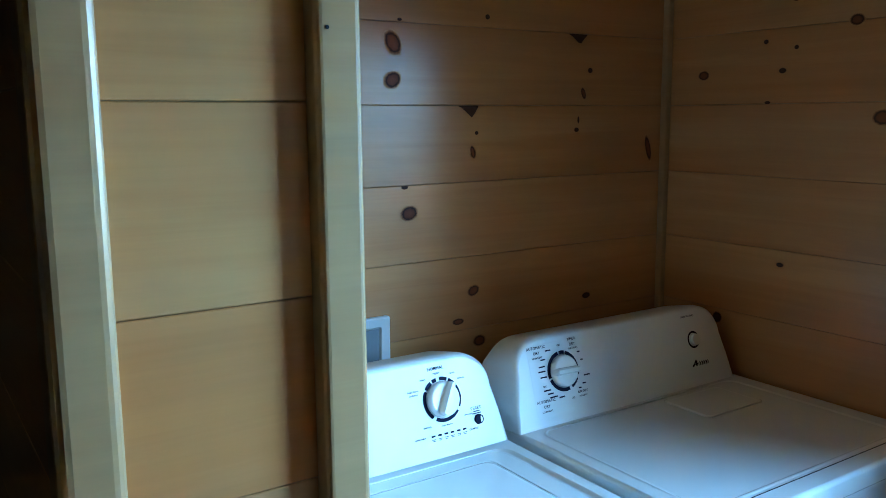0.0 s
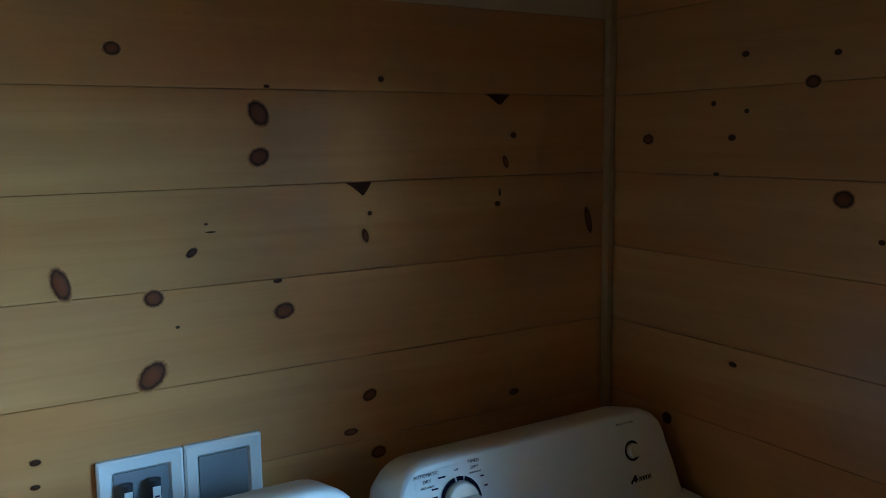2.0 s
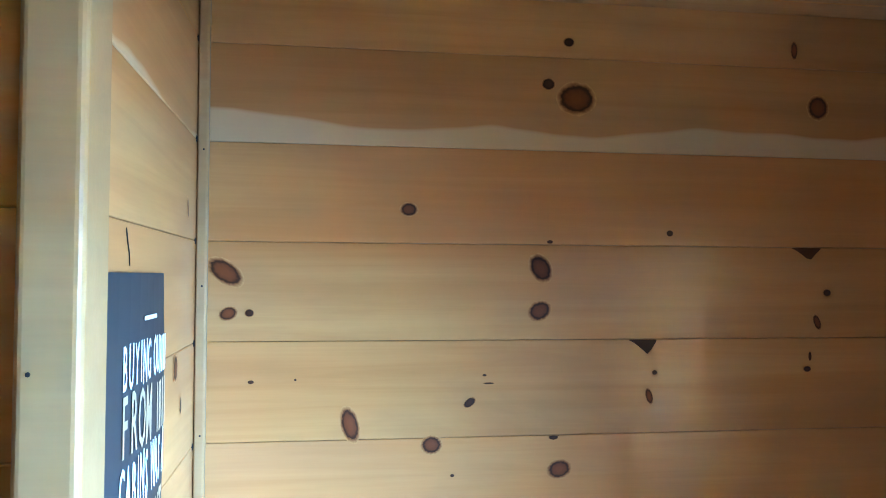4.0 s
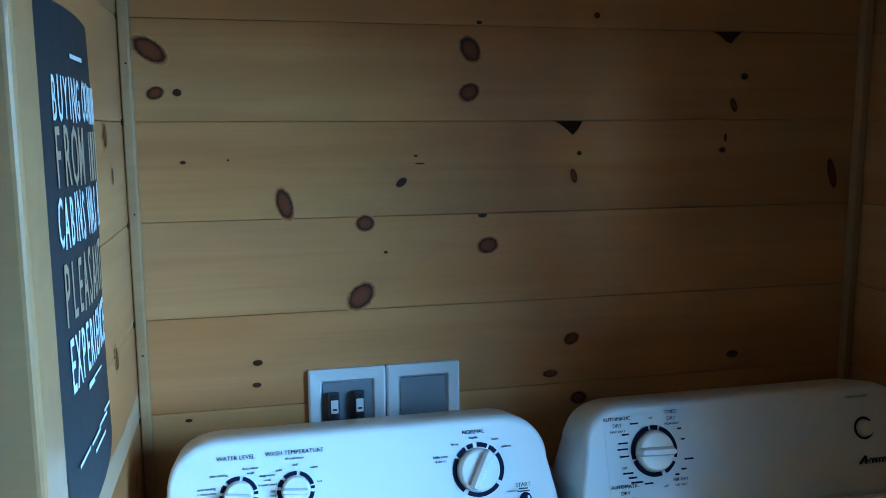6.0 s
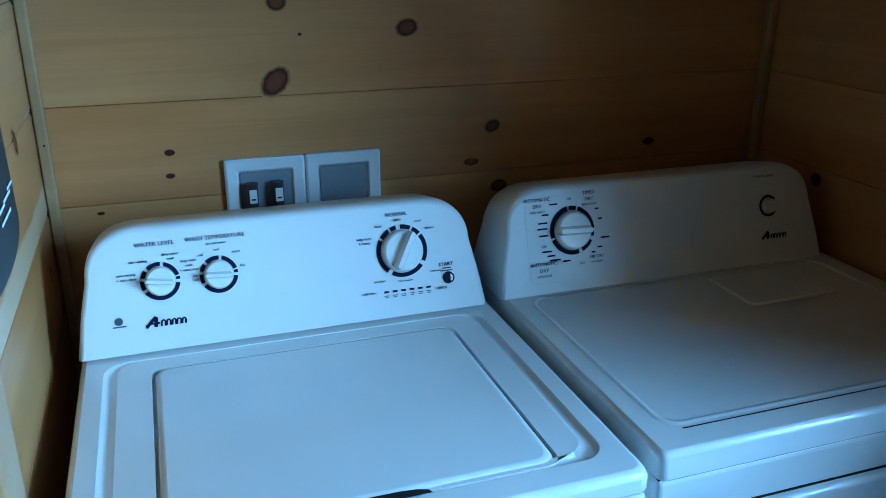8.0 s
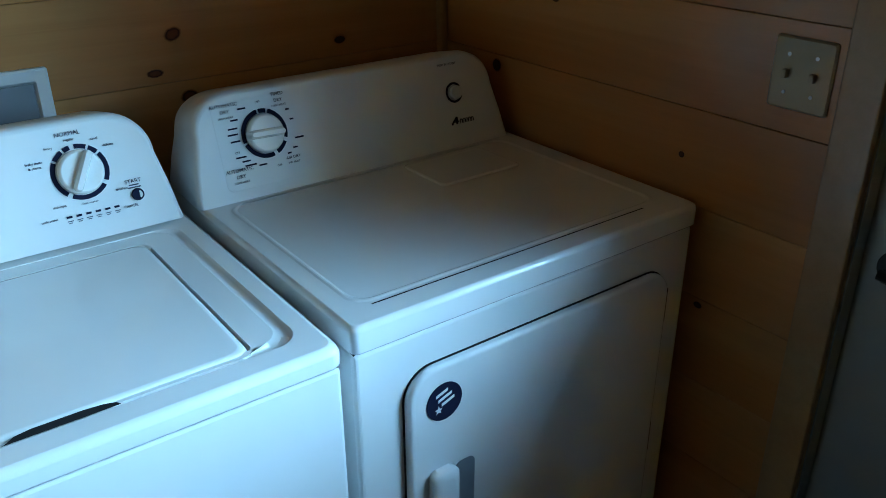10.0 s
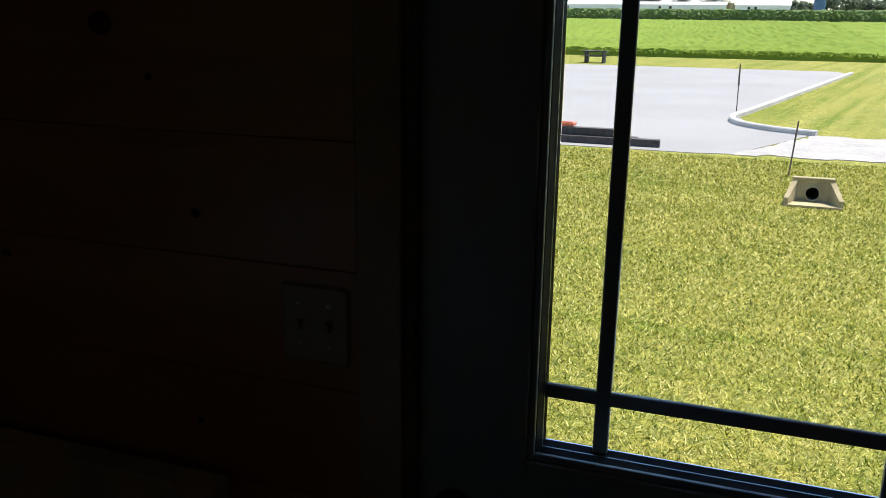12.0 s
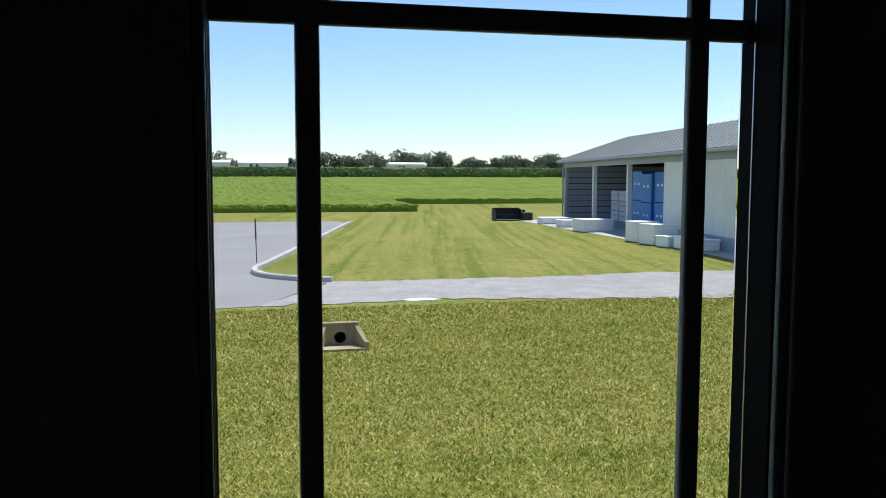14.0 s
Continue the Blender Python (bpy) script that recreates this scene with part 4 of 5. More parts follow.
LAWN = grass_material()
BLADES = leafy("grass_blades", (0.12, 0.16, 0.015), (0.52, 0.46, 0.11), 0.9,
               [(0.0, (0.035, 0.070, 0.004)), (0.30, (0.16, 0.19, 0.016)), (0.62, (0.47, 0.43, 0.07)), (1.0, (1.0, 0.90, 0.40))], 0.28)
ASPHALT = rough_ground("worn_asphalt", (0.235, 0.225, 0.21), (0.27, 0.26, 0.245), 0.25, 0.2)
GRAVEL = rough_ground("pale_gravel", (0.27, 0.255, 0.23), (0.36, 0.335, 0.30), 1.6, 0.8, 12.0)
KERBSTONE = rough_ground("kerb_concrete", (0.42, 0.40, 0.36), (0.55, 0.52, 0.47), 1.5, 0.3)
CONCRETE = rough_ground("cast_concrete", (0.30, 0.245, 0.12), (0.44, 0.36, 0.20), 3.0, 0.3)
SOY = leafy("soybean_leaves", (0.17, 0.25, 0.030), (0.30, 0.37, 0.060), 0.09)
CORN = leafy("corn_leaves", (0.11, 0.17, 0.055), (0.24, 0.30, 0.12), 0.08)
FOLIAGE = leafy("tree_leaves", (0.07, 0.095, 0.06), (0.13, 0.155, 0.10), 0.1)
METAL_ROOF = plain("grey_green_metal_roof", (0.16, 0.18, 0.165), 0.65, 0.0, 0.06, 0.4)
SIDING_GREY = plain("grey_metal_siding", (0.36, 0.39, 0.43), 0.5, 0.0, 0.06, 0.4)
SIDING_WHITE = plain("white_metal_siding", (0.78, 0.76, 0.69), 0.5, 0.0, 0.05, 0.4)
BLUE_BIN = plain("blue_bin_plastic", (0.05, 0.21, 0.55), 0.45, 0.0, 0.12, 1.0)
WRAP = plain("white_wrap", (0.86, 0.86, 0.84), 0.45, 0.0, 0.06, 1.5)
CARTON = plain("pale_carton", (0.66, 0.66, 0.66), 0.7, 0.0, 0.12, 1.5)
BLACK_STEEL = plain("black_steel", (0.015, 0.016, 0.016), 0.6, 0.0, 0.2)
OLD_TIMBER = plain("dark_timber", (0.05, 0.042, 0.04), 0.8, 0.0, 0.3)
ORANGE = plain("orange_paint", (0.55, 0.13, 0.05), 0.5, 0.0, 0.1)
SILO_BLUE = plain("blue_silo_steel", (0.06, 0.13, 0.24), 0.4, 0.1, 0.1, 0.3)
BARN_WHITE = plain("white_barn_metal", (0.75, 0.76, 0.76), 0.5, 0.0, 0.04, 0.1)
STAKE = plain("weathered_stake", (0.13, 0.085, 0.07), 0.8, 0.0, 0.2)

GZ = -1.15


def smooth(a, b, x):
    t = min(1.0, max(0.0, (x - a) / (b - a)))
    return t * t * (3 - 2 * t)


def ground_z(x, y):
    z = GZ + 2.35 * smooth(62, 200, x) + 3.4 * smooth(180, 420, x) + 4.0 * smooth(400, 2000, x)
    z -= 0.14 * math.exp(-((x - 13.4) / 1.3) ** 2) * math.exp(-((y + 3.0) / 5.0) ** 2)
    z += 0.10 * smooth(14.4, 16.6, x) * (1 - smooth(55, 66, x)) - 0.05 * smooth(2, 9, x) * (1 - smooth(9, 14, x))
    return z


def spans(stops):
    out = []
    for (a, step), (b, _) in zip(stops, stops[1:]):
        k = a
        while k < b - 1e-6:
            out.append(k)
            k += step
    return out + [stops[-1][0]]


bm = bmesh.new()
xs = spans([(-400, 80), (-8, 1.0), (0, 0.5), (22, 3.0), (80, 10), (220, 40), (500, 300), (2600, 1)])
ys = spans([(-1600, 200), (-200, 20), (-40, 4), (-14, 0.75), (6, 4), (60, 20), (200, 200), (1600, 1)])
grid = [[bm.verts.new((x, y, ground_z(x, y))) for y in ys] for x in xs]
for i in range(len(xs) - 1):
    for j in range(len(ys) - 1):
        bm.faces.new((grid[i][j], grid[i + 1][j], grid[i + 1][j + 1], grid[i][j + 1]))
ground = tagged(part("ground", bm, LAWN, None, "", False), "mown green lawn with dry yellowish patches", "lawn", "", "structure")


rng_edge = random.Random(8)


def flat_sheet(name, outline, material, label, category, lift, ragged=0.0):
    """Paving of the given outline, laid on the level ground."""
    bm = bmesh.new()
    z = GZ + 0.10 + lift
    if ragged:
        edge = []
        for p, q in zip(outline, outline[1:] + outline[:1]):
            steps = max(1, int(math.dist(p, q) / 0.22)) if math.dist(p, q) < 30 else 1
            for i in range(steps):
                f = i / steps
                edge.append((p[0] + (q[0] - p[0]) * f + rng_edge.uniform(-ragged, ragged), p[1] + (q[1] - p[1]) * f + rng_edge.uniform(-0.03, 0.03)))
        outline = edge
    loft(bm, [[(x, y, z - 0.25) for x, y in outline], [(x, y, z) for x, y in outline]])
    return tagged(part(name, bm, material), label, category, "", "structure")


flat_sheet("parking_lot", [(16.95, 40.0), (16.95, -0.6), (17.1, -1.4), (20.9, -3.1), (22.0, -1.9), (24.3, -1.45), (48.4, -6.8), (50.8, -6.2), (50.8, 40.0)],
           ASPHALT, "pale grey worn asphalt parking lot", "parking lot", 0.012)
flat_sheet("road", [(17.1, -1.4), (17.35, -5.4), (16.5, -10.0), (15.6, -16.0), (15.2, -40.0), (19.5, -40.0), (21.2, -12.6), (20.8, -9.0), (20.85, -3.2)],
           GRAVEL, "pale gravel drive crossing the lawn", "driveway", 0.016, 0.16)
flat_sheet("apron", [(49.5, -17.6), (51.5, -21.4), (24.5, -18.2), (20.8, -16.4), (27.5, -17.2)], KERBSTONE, "pale concrete apron before the shed", "pavement", 0.014)


def kerb_line(pts, w=0.16, h=0.14):
    bm = bmesh.new()
    z = GZ + 0.10
    loops = []
    for i, p in enumerate(pts):
        a, b = Vector(pts[max(0, i - 1)]), Vector(pts[min(len(pts) - 1, i + 1)])
        nrm = Vector((-(b - a).y, (b - a).x)).normalized() * w / 2
        p = Vector(p)
        loops.append([(p.x + nrm.x * s, p.y + nrm.y * s, z + q) for s, q in ((1, -0.1), (1, h - 0.03), (0.7, h), (-0.7, h), (-1, h - 0.03), (-1, -0.1))])
    loft(bm, loops)
    return bm


def bend(p0, p1, p2, n=10):
    return [tuple((1 - t) ** 2 * Vector(p0) + 2 * t * (1 - t) * Vector(p1) + t * t * Vector(p2)) for t in [i / n for i in range(n + 1)]]


kerb = tagged(part("kerb", kerb_line(bend((20.9, -3.25), (22.0, -0.5), (25.0, -1.55)) + [(30, -2.68), (36, -4.03), (42, -5.36), (48.4, -6.78)]), KERBSTONE),
              "pale concrete kerb curving round the lawn", "kerb", "", "structure")

# lawn blades near the cabin
rng = random.Random(5)
verts, faces = [], []
for i in range(420000):
    x = 1.6 + 15.0 * rng.random() ** 0.8
    half = 2.2 + 0.62 * x
    y = -1.9 - 0.28 * x + half * (2 * rng.random() - 1)
    if x > 16.7 or (13.30 < x < 13.88 and -3.17 < y < -2.27):
        continue
    z = ground_z(x, y) - 0.005
    a, h, w = rng.random() * 6.283, 0.015 + 0.040 * rng.random() ** 2, 0.0030 + 0.0009 * x
    lx, ly = (rng.random() - 0.5) * 0.10, (rng.random() - 0.5) * 0.10
    k = len(verts)
    verts += [(x - w * math.cos(a), y - w * math.sin(a), z), (x + w * math.cos(a), y + w * math.sin(a), z), (x + lx, y + ly, z + h)]
    faces.append((k, k + 1, k + 2))
me = bpy.data.meshes.new("grass")
me.from_pydata(verts, [], faces)
me.materials.append(BLADES)
tagged(new("grass", me), "short mown grass blades on the lawn", "grass", "", "stuff")


def leaf_mass(name, seeds, material, label, category):
    """Many small leaf quads about the seeds: place, spread in x y z, leaf size, count."""
    vs, fs = [], []
    for (x, y, z), (sx, sy, sz), size, count in seeds:
        for _ in range(count):
            d = Vector((rng.gauss(0, 1), rng.gauss(0, 1), rng.gauss(0, 1)))
            d = d.normalized() * rng.random() ** 0.4
            c = Vector((x + d.x * sx, y + d.y * sy, z + d.z * sz))
            u = Vector((rng.gauss(0, 1), rng.gauss(0, 1), rng.gauss(0, 1))).normalized() * size * (0.6 + 0.8 * rng.random())
            v = u.orthogonal().normalized() * u.length * 0.6
            k = len(vs)
            vs += [tuple(c - u), tuple(c + v), tuple(c + u), tuple(c - v)]
            fs.append((k, k + 1, k + 2, k + 3))
    me = bpy.data.meshes.new(name)
    me.from_pydata(vs, [], fs)
    me.materials.append(material)
    return tagged(new(name, me), label, category, "", "stuff")


# low crop with a sharp near edge, and the corn behind it
def crop_sheet(name, x0, x1, y0, y1, height, nx, ny, material, label, category, rough):
    bm = bmesh.new()
    g = []
    for i in range(nx + 1):
        t = (i / nx) ** 2
        row = []
        for j in range(ny + 1):
            x, y = x0 + (x1 - x0) * t, y0 + (y1 - y0) * j / ny
            row.append(bm.verts.new((x, y, ground_z(x, y) + height * (1 + rough * (rng.random() - 0.5)))))
        g.append(row)
    base = [bm.verts.new((v.co.x - 0.1, v.co.y, ground_z(v.co.x, v.co.y) - 0.05)) for v in g[0]]
    for i in range(nx):
        for j in range(ny):
            bm.faces.new((g[i][j], g[i + 1][j], g[i + 1][j + 1], g[i][j + 1]))
    for j in range(ny):
        bm.faces.new((base[j], g[0][j], g[0][j + 1], base[j + 1]))
    return tagged(part(name, bm, material), label, category, "", "stuff")


crop_sheet("soybean_field", 67, 196, -14.5, 110, 0.55, 50, 300, SOY, "low green soybean field with a sharp near edge", "crop field", 0.5)
crop_sheet("soybean_field", 82, 196, -130, -14.4, 0.5, 40, 240, SOY, "low green soybean field reaching behind the shed", "crop field", 0.5)
crop_sheet("corn_field", 196, 270, -170, 150, 2.5, 30, 420, CORN, "tall dark green corn field", "crop field", 0.35)
leaf_mass("corn_edge", [((195.6, -170 + 0.8 * i, ground_z(195, 0) + 1.6), (0.6, 0.6, 1.3), 0.35, 10) for i in range(400)], CORN, "ragged leafy edge of the corn field", "crop field")
leaf_mass("soybean_edge", [((66.9 + 0.15 * rng.random(), -14.5 + 0.25 * i, GZ + 0.42), (0.25, 0.2, 0.2), 0.10, 14) for i in range(300)], SOY, "leafy edge of the soybean field", "crop field")
trees = []
for i in range(190):
    y = -200 + 2.1 * i + rng.uniform(-2, 2)
    x = 345 + rng.uniform(-12, 25)
    h = rng.choice((3.2, 4.0, 5.2, 6.4, 8.2)) * (1.55 if -78 < y < -48 else 1.0)
    z = ground_z(x, y)
    for _ in range(5):
        trees.append(((x, y + rng.uniform(-2.4, 2.4), z + h * rng.uniform(0.35, 0.8)), (1.6 + 0.22 * h, 1.6 + 0.22 * h, h * 0.30), 0.50, 75))
leaf_mass("far_woods", trees, FOLIAGE, "distant line of dark green trees", "trees")


# far farm: white barns, silos
def far_barn(x, y, w, d, h, rise):
    b = thing("barn", "long white metal barn far across the fields", "barn", "far barns", "", (x, y, ground_z(x, y) + 0.0))
    part("wall", boxed(0, d, -w / 2, w / 2, -1, h), BARN_WHITE, b)
    bm = bmesh.new()
    loft(bm, [[(xx, -w / 2 - 0.3, h), (xx2, -w / 2 - 0.3, h + zz), (xx2, w / 2 + 0.3, h + zz), (xx, w / 2 + 0.3, h)] for xx, xx2, zz in ((-0.3, d / 2, rise), (d + 0.3, d / 2 + 0.01, rise))])
    part("roof", bm, BARN_WHITE, b)
    for k in range(2):
        part("window", boxed(-0.08, -0.01, w * (0.1 + 0.12 * k), w * (0.1 + 0.12 * k) + 0.9, h - 1.5, h - 0.6), BLACK_STEEL, b)


for bx, by, w, d, h, rise in ((318, -5, 18, 12, 3.8, 3.0), (312, 22, 30, 12, 3.9, 1.0), (322, 60, 34, 12, 3.8, 2.2), (318, -60, 14, 10, 3.5, 0.8), (330, 95, 30, 12, 4.6, 2.6)):
    far_barn(bx, by, w, d, h, rise)


def silo(x, y, r, h, material, label):
    s_ = thing("silo", label, "silo", "farm silos", "", (x, y, ground_z(x, y)))
    part("drum", tube(bmesh.new(), (0, 0, -0.5), (0, 0, h), r, n=24), material, s_)
    bm = bmesh.new()
    n = 24
    loft(bm, [[(q * math.cos(6.2832 * i / n), q * math.sin(6.2832 * i / n), z) for i in range(n)] for q, z in ((r * 1.01, h), (r * 0.85, h + r * 0.35), (r * 0.3, h + r * 0.55))])
    part("dome", bm, material, s_, "", True)


silo(325, -23.5, 1.9, 11.0, SILO_BLUE, "tall dark blue farm silo")
silo(322, 3.5, 1.5, 4.2, CONCRETE, "short concrete farm silo beside a barn")
silo(322, 7.0, 1.5, 4.2, CONCRETE, "short concrete farm silo beside a barn")

# ---- open-fronted storage shed ----
shed = thing("storage_shed", "open-fronted grey metal storage shed with a low gable roof", "shed", at=(51.7, -21.5, GZ + 0.1))
shed.rotation_euler = (0, 0, math.pi - 0.131)
# along +x the front runs towards the cabin; +y is the way into the shed
SL, SD, SE, SR = 34.0, 8.8, 3.70, 5.35
def spart(name, b, material, label="", bevel=0.0):
    return part(name, boxed(*b, bevel=bevel), material, shed, label)
spart("floor_slab", (0, SL, 0, SD, -0.2, 0.03), SIDING_GREY)
for k in range(9):
    z = 0.05 + k * 0.385
    bm = bmesh.new()
    box(bm, 0.0, 0.08, 0.1, SD, z, z + 0.335)
    part("siding", bm, SIDING_GREY, shed)
    bm = bmesh.new()
    box(bm, 0.0, SL, SD - 0.1, SD, z, z + 0.335)
    part("siding", bm, SIDING_GREY, shed)
spart("backing", (-0.04, -0.005, 0.0, SD, 0.0, SE), BLACK_STEEL)
spart("backing", (0.0, SL, SD + 0.005, SD + 0.05, 0.0, SE), BLACK_STEEL)
spart("end_wall", (SL - 0.1, SL, 0.0, SD, 0.0, SE), SIDING_WHITE)
for px_ in (0.12, 6.9, 13.3):
    spart("post", (px_ - 0.12, px_ + 0.12, 0.0, 0.22, 0.0, SE), SIDING_WHITE if px_ > 1 else SIDING_GREY)
for k in range(17):
    x0 = 18.7 + 0.9 * k
    spart("wall_panel", (x0, x0 + 0.885, -0.06, 0.02, 0.55, SE - 0.3), SIDING_WHITE)
spart("base_wall", (18.7, SL, -0.05, 0.03, 0.0, 0.55), SIDING_GREY)
spart("header", (-0.1, SL, -0.02, 0.12, SE - 0.32, SE + 0.05), SIDING_GREY)
spart("gutter", (-0.4, SL + 0.3, -0.52, -0.38, SE - 0.02, SE + 0.10), SIDING_GREY, "grey metal gutter", 0.02)
spart("downpipe", (-0.14, -0.05, -0.14, -0.05, 0.1, SE), SIDING_GREY)
bm = bmesh.new()
loft(bm, [[(x, -0.45, SE + 0.04), (x, SD / 2, SR), (x, SD + 0.45, SE + 0.04), (x, SD + 0.45, SE + 0.14), (x, SD / 2, SR + 0.11), (x, -0.45, SE + 0.14)] for x in (-0.45, SL + 0.4)])
part("roof", bm, METAL_ROOF, shed, "grey-green ribbed metal roof")
for k in range(46):
    x = -0.4 + 0.76 * k
    bm = bmesh.new()
    loft(bm, [[(x + s, y, z + dz) for s, dz in ((0, 0), (0.03, 0.035), (0.06, 0))] for y, z in ((-0.45, SE + 0.141), (SD / 2, SR + 0.111))])
    part("roof_rib", bm, METAL_ROOF, shed)
bm = bmesh.new()
loft(bm, [[(x, 0.0, SE), (x, SD / 2, SR), (x, SD, SE)] for x in (-0.05, 0.03)])
part("gable", bm, SIDING_GREY, shed)


def shed_pose(u, v, w=0.03):
    return Matrix.Translation((51.7, -21.5, GZ + 0.1)) @ Matrix.Rotation(math.pi - 0.131, 4, "Z") @ Matrix.Translation((u, v, w))


def stack(name, label, category, group, u, v, w, d, h, tiers, material, print_mat):
    s_ = thing(name, label, category, group)
    s_.matrix_basis = shed_pose(u, v)
    for k in range(tiers):
        th = h / tiers
        c = part("tier", boxed(0, w, 0, d, k * th + 0.01, (k + 1) * th - 0.02, 0.03), material, s_)
        bm = bmesh.new()
        for q in range(2):
            x = w * (0.25 + 0.36 * q)
            box(bm, x, x + w * 0.16, -0.012, -0.002, k * th + th * 0.52, k * th + th * 0.60)
        part("print_marks", bm, print_mat, c)


for u, v, h, tiers in ((11.4, 0.9, 3.05, 2), (13.1, 0.8, 2.9, 2), (14.8, 0.9, 3.0, 2), (12.0, 3.0, 3.2, 2)):
    stack("stacked_bins", "tall stack of blue plastic bins", "storage bins", "bins in the shed", u, v, 1.5, 1.6, h, tiers, BLUE_BIN, WRAP)
for u, v, h, tiers in ((2.6, 2.4, 1.9, 3), (4.3, 2.4, 1.9, 3)):
    stack("stacked_cartons", "stack of pale wrapped cartons with dark print", "cartons", "cartons in the shed", u, v, 1.5, 1.4, h, tiers, CARTON, BLACK_STEEL)
for u, v, h, tiers in ((2.2, 4.4, 3.0, 6), (4.1, 4.4, 3.0, 6)):
    stack("stacked_boards", "stack of pale boards at the back of the shed", "boards", "boards in the shed", u, v, 1.8, 1.6, h, tiers, CARTON, CARTON)


def bale(x, y, w, d, h, turn):
    b = thing("wrapped_bale", "white plastic-wrapped block beside the shed", "wrapped block", "white blocks by the shed", at=(x, y, GZ + 0.11))
    b.rotation_euler = (0, 0, turn)
    part("block", boxed(-w / 2, w / 2, -d / 2, d / 2, 0, h, 0.05, 3), WRAP, b)
    part("cover", boxed(-w / 2 - 0.02, w / 2 + 0.02, -d / 2 - 0.02, d / 2 + 0.02, h - 0.06, h + 0.025, 0.03, 2), WRAP, b)


for x, y, w, d, h, t in ((38.6, -18.0, 1.2, 1.7, 0.62, 0.1), (42.5, -18.4, 1.0, 1.5, 0.38, 0.0), (45.8, -18.6, 1.2, 1.8, 0.36, -0.1),
                         (32.0, -17.4, 0.9, 1.1, 0.85, 0.0), (30.5, -17.4, 1.0, 1.2, 0.82, 0.15), (29.2, -17.2, 0.7, 0.8, 0.42, 0.3), (28.2, -17.5, 0.8, 0.9, 0.48, 0.0), (27.2, -17.6, 0.7, 0.8, 0.42, 0.1)):
    bale(x, y, w, d, h, t)

bucket = thing("loader_bucket", "black steel loader bucket on the grass by the shed", "loader bucket", at=(50.0, -17.0, GZ + 0.1))
bm = bmesh.new()
loft(bm, [[(x, y, z) for x, z in ((-0.5, 0.0), (0.5, 0.0), (0.62, 0.45), (0.45, 0.8), (0.35, 0.8), (0.45, 0.45), (0.38, 0.08), (-0.5, 0.06))] for y in (-0.85, 0.85)])
part("shell", bm, BLACK_STEEL, bucket)
for y in (-0.87, 0.85):
    bm = bmesh.new()
    loft(bm, [[(x, yy, z) for x, z in ((-0.5, 0.0), (0.5, 0.0), (0.62, 0.45), (0.45, 0.8), (-0.2, 0.7))] for yy in (y, y + 0.02)])
    part("side_plate", bm, BLACK_STEEL, bucket)

part("lower_tray", boxed(-0.45, 0.50, -1.55, -0.89, 0.0, 0.52, 0.03), BLACK_STEEL, bucket)
part("lug", boxed(0.30, 0.42, -1.30, -1.10, 0.52, 0.68, 0.02), BLACK_STEEL, bucket)

# culvert end with flared wings
cul = thing("culvert", "cast concrete culvert end with a dark pipe mouth", "culvert", at=(13.75, -2.72, GZ - 0.125))
cul.scale = (0.9, 0.9, 0.9)
def wall_ring(x, r):
    """Points round the pipe: on its rim for a radius, on the headwall's outline for none."""
    pts = []
    for i in range(24):
        c, q = math.cos(6.2832 * i / 24), math.sin(6.2832 * i / 24)
        k = r or min(0.28 / max(abs(c), 1e-6), (0.25 if q > 0 else 0.17) / max(abs(q), 1e-6))
        pts.append((x, k * c, 0.17 + k * q))
    return pts


bm = bmesh.new()
loft(bm, [wall_ring(0.10, 0.116), wall_ring(0.10, 0), wall_ring(0.0, 0), wall_ring(0.0, 0.116), wall_ring(0.10, 0.1155)], False, False)
part("headwall", bm, CONCRETE, cul)
for sgn in (-1, 1):
    bm = bmesh.new()
    loft(bm, [[(0.0, sgn * 0.26, z0), (0.0, sgn * 0.36, z0), (-0.42, sgn * 0.50, z1), (-0.42, sgn * 0.42, z1)] for z0, z1 in ((0.0, 0.0), (0.42, 0.14))])
    part("wing", bm, CONCRETE, cul)
part("apron", boxed(-0.48, 0.02, -0.48, 0.48, -0.04, 0.03), CONCRETE, cul)
part("lip", boxed(-0.03, 0.12, -0.36, 0.36, 0.40, 0.46, 0.01), CONCRETE, cul)
bm = bmesh.new()
n = 24
loft(bm, [[(x, r * math.cos(6.2832 * i / n), 0.17 + r * math.sin(6.2832 * i / n)) for i in range(n)] for x, r in ((-0.002, 0.145), (-0.03, 0.145), (-0.03, 0.115), (-0.004, 0.115))], False, False)
part("pipe_rim", bm, CONCRETE, cul)
bm = bmesh.new()
loft(bm, [wall_ring(-0.004, 0.115), wall_ring(0.7, 0.115)], False, True)
part("pipe_mouth", bm, OLD_TIMBER, cul, "dark pipe mouth")


def stake(x, y, h, lean, label):
    st_ = thing("marker_stake", label, "stake", "marker stakes", at=(x, y, GZ + 0.08))
    part("rod", tube(bmesh.new(), (0, 0, -0.05), (0, lean * h, h), 0.014, n=8), STAKE, st_)
    part("flag_tape", tube(bmesh.new(), (0, lean * h * 0.55, h * 0.55), (0, lean * h * 0.98, h * 0.98), 0.016 if h < 1.2 else 0.028, 0.012 if h < 1.2 else 0.022, 8), STAKE, st_)


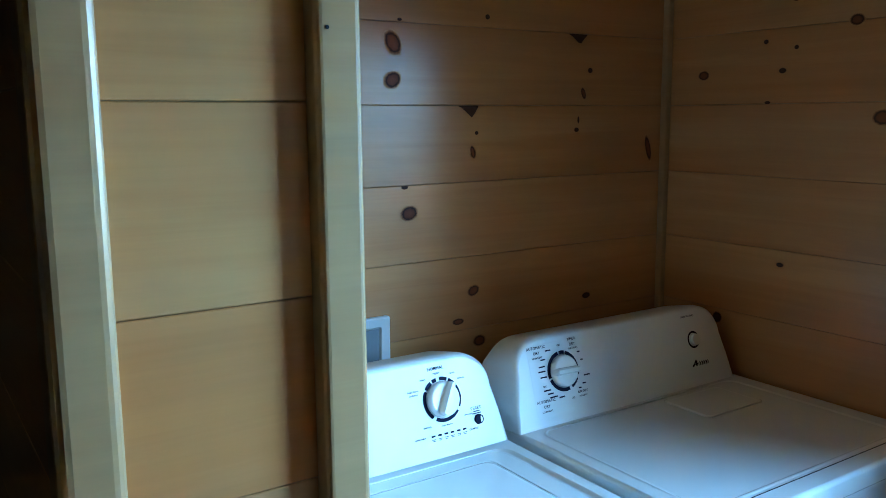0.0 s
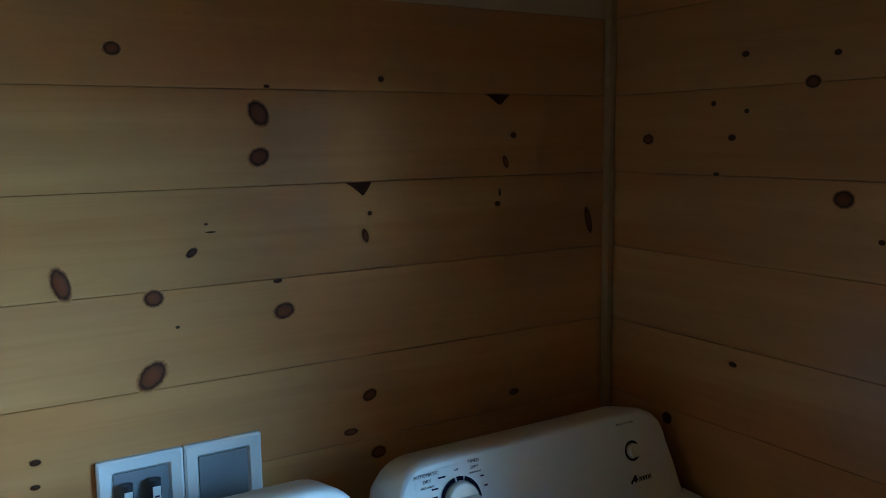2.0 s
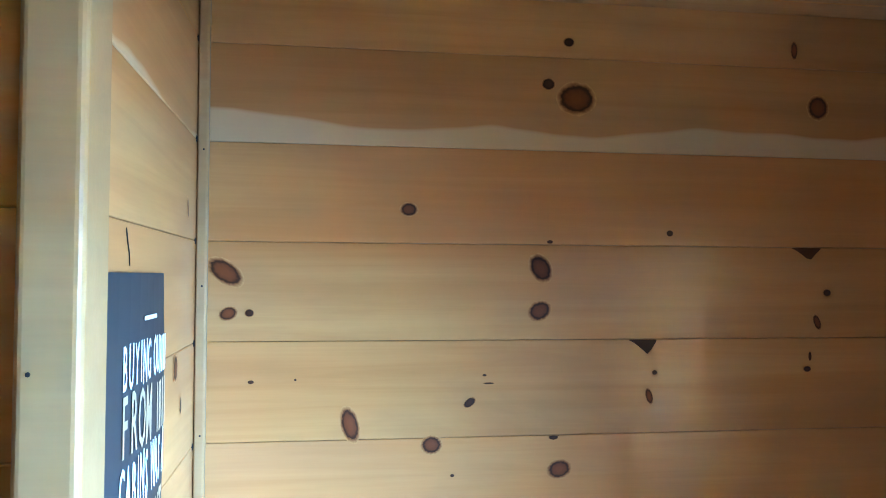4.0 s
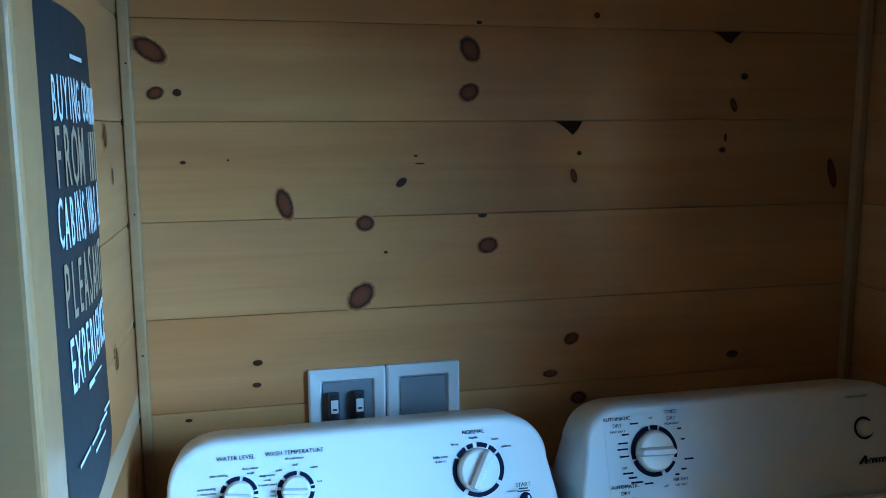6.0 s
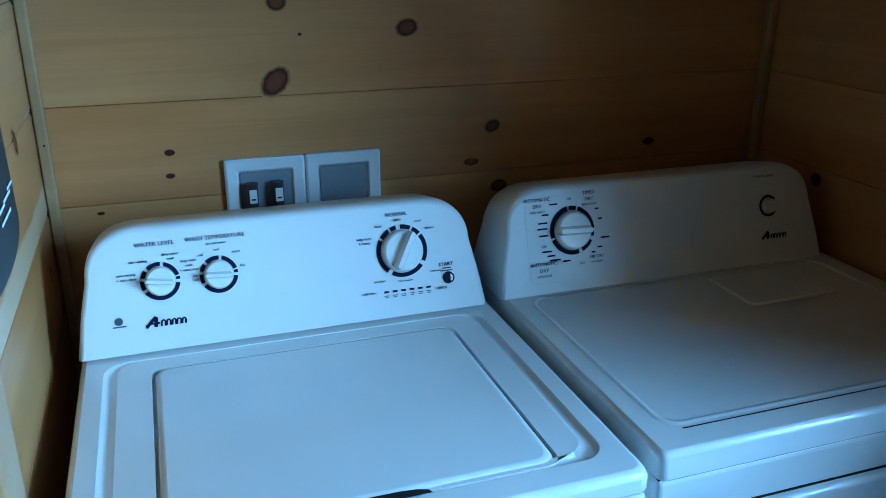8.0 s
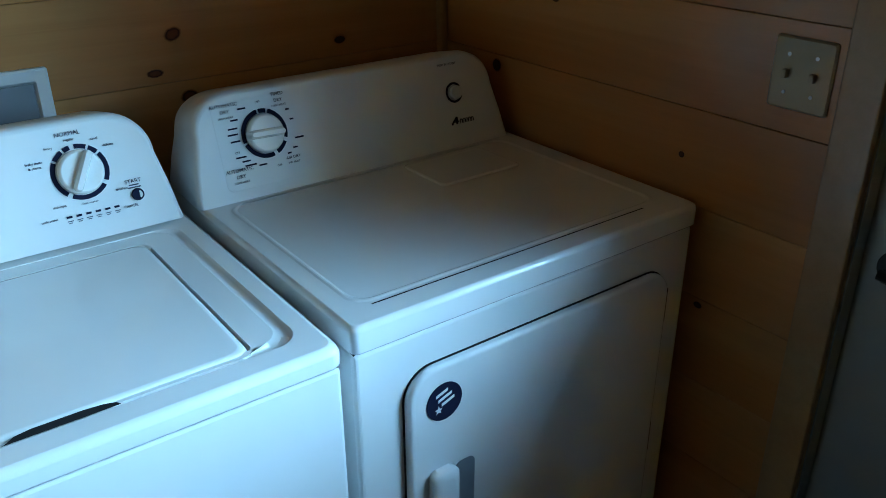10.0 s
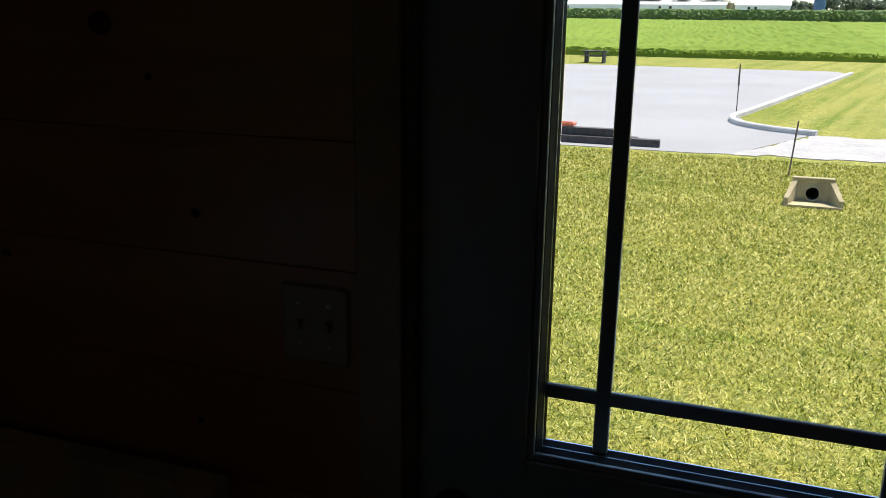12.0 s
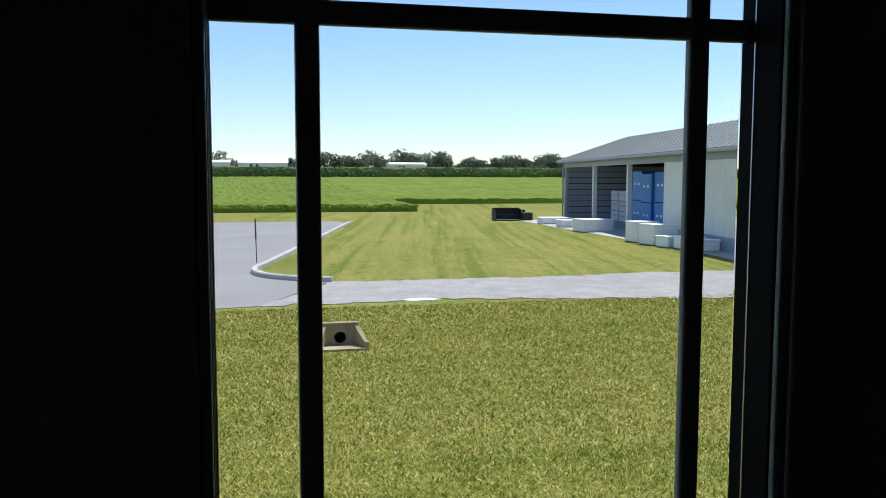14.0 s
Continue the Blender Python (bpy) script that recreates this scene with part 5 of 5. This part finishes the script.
stake(26.1, -1.35, 1.45, 0.02, "dark marker stake in the parking lot")
stake(15.4, -2.42, 0.95, -0.06, "thin leaning stake behind the culvert")

# timber and machine at the lot edge
pile = thing("timber_pile", "dark timber beams lying along the lot edge", "timber pile", at=(17.35, 1.9, GZ + 0.11))
for k, (dx, z, l0, l1) in enumerate(((0.0, 0.0, -1.8, 2.6), (0.24, 0.0, -1.3, 2.8), (0.12, 0.17, -1.1, 2.4))):
    part("beam", boxed(dx, dx + 0.2, l0, l1, z, z + 0.16, 0.012), OLD_TIMBER, pile)
frame_orange = thing("orange_frame", "orange painted steel frame lying on the timber", "steel frame", at=(17.5, 2.6, GZ + 0.45))
bm = bmesh.new()
for b in ((0, 0.06, -0.6, 0.6, 0, 0.07), (0.3, 0.36, -0.6, 0.6, 0, 0.07), (0.06, 0.3, -0.6, -0.54, 0, 0.07), (0.06, 0.3, 0.54, 0.6, 0, 0.07)):
    box(bm, *b, bevel=0.01)
part("bars", bm, ORANGE, frame_orange)
seat = thing("picnic_table", "small dark picnic table beyond the parking lot", "picnic table", at=(53.5, 7.6, GZ + 0.1))
part("top", boxed(-0.4, 0.4, -0.8, 0.8, 0.68, 0.74), OLD_TIMBER, seat)
for sx in (-0.7, 0.7):
    part("bench", boxed(sx - 0.13, sx + 0.13, -0.8, 0.8, 0.40, 0.45), OLD_TIMBER, seat)
for sy in (-0.55, 0.55):
    part("leg_frame", boxed(-0.6, 0.6, sy - 0.04, sy + 0.04, 0.0, 0.69), OLD_TIMBER, seat)
rub = thing("pale_rubble", "low heap of pale gravel spilled at the drive edge", "gravel heap", at=(17.35, -4.85, GZ + 0.10))
bm = bmesh.new()
n = 20
loft(bm, [[(0.20 * q * math.cos(6.2832 * i / n) * (1 + 0.3 * math.sin(5 * i)), 0.45 * q * math.sin(6.2832 * i / n) * (1 + 0.2 * math.sin(3 * i)), z) for i in range(n)] for q, z in ((1, 0.0), (0.7, 0.022), (0.25, 0.03))])
part("heap", bm, BARN_WHITE, rub, "", True)
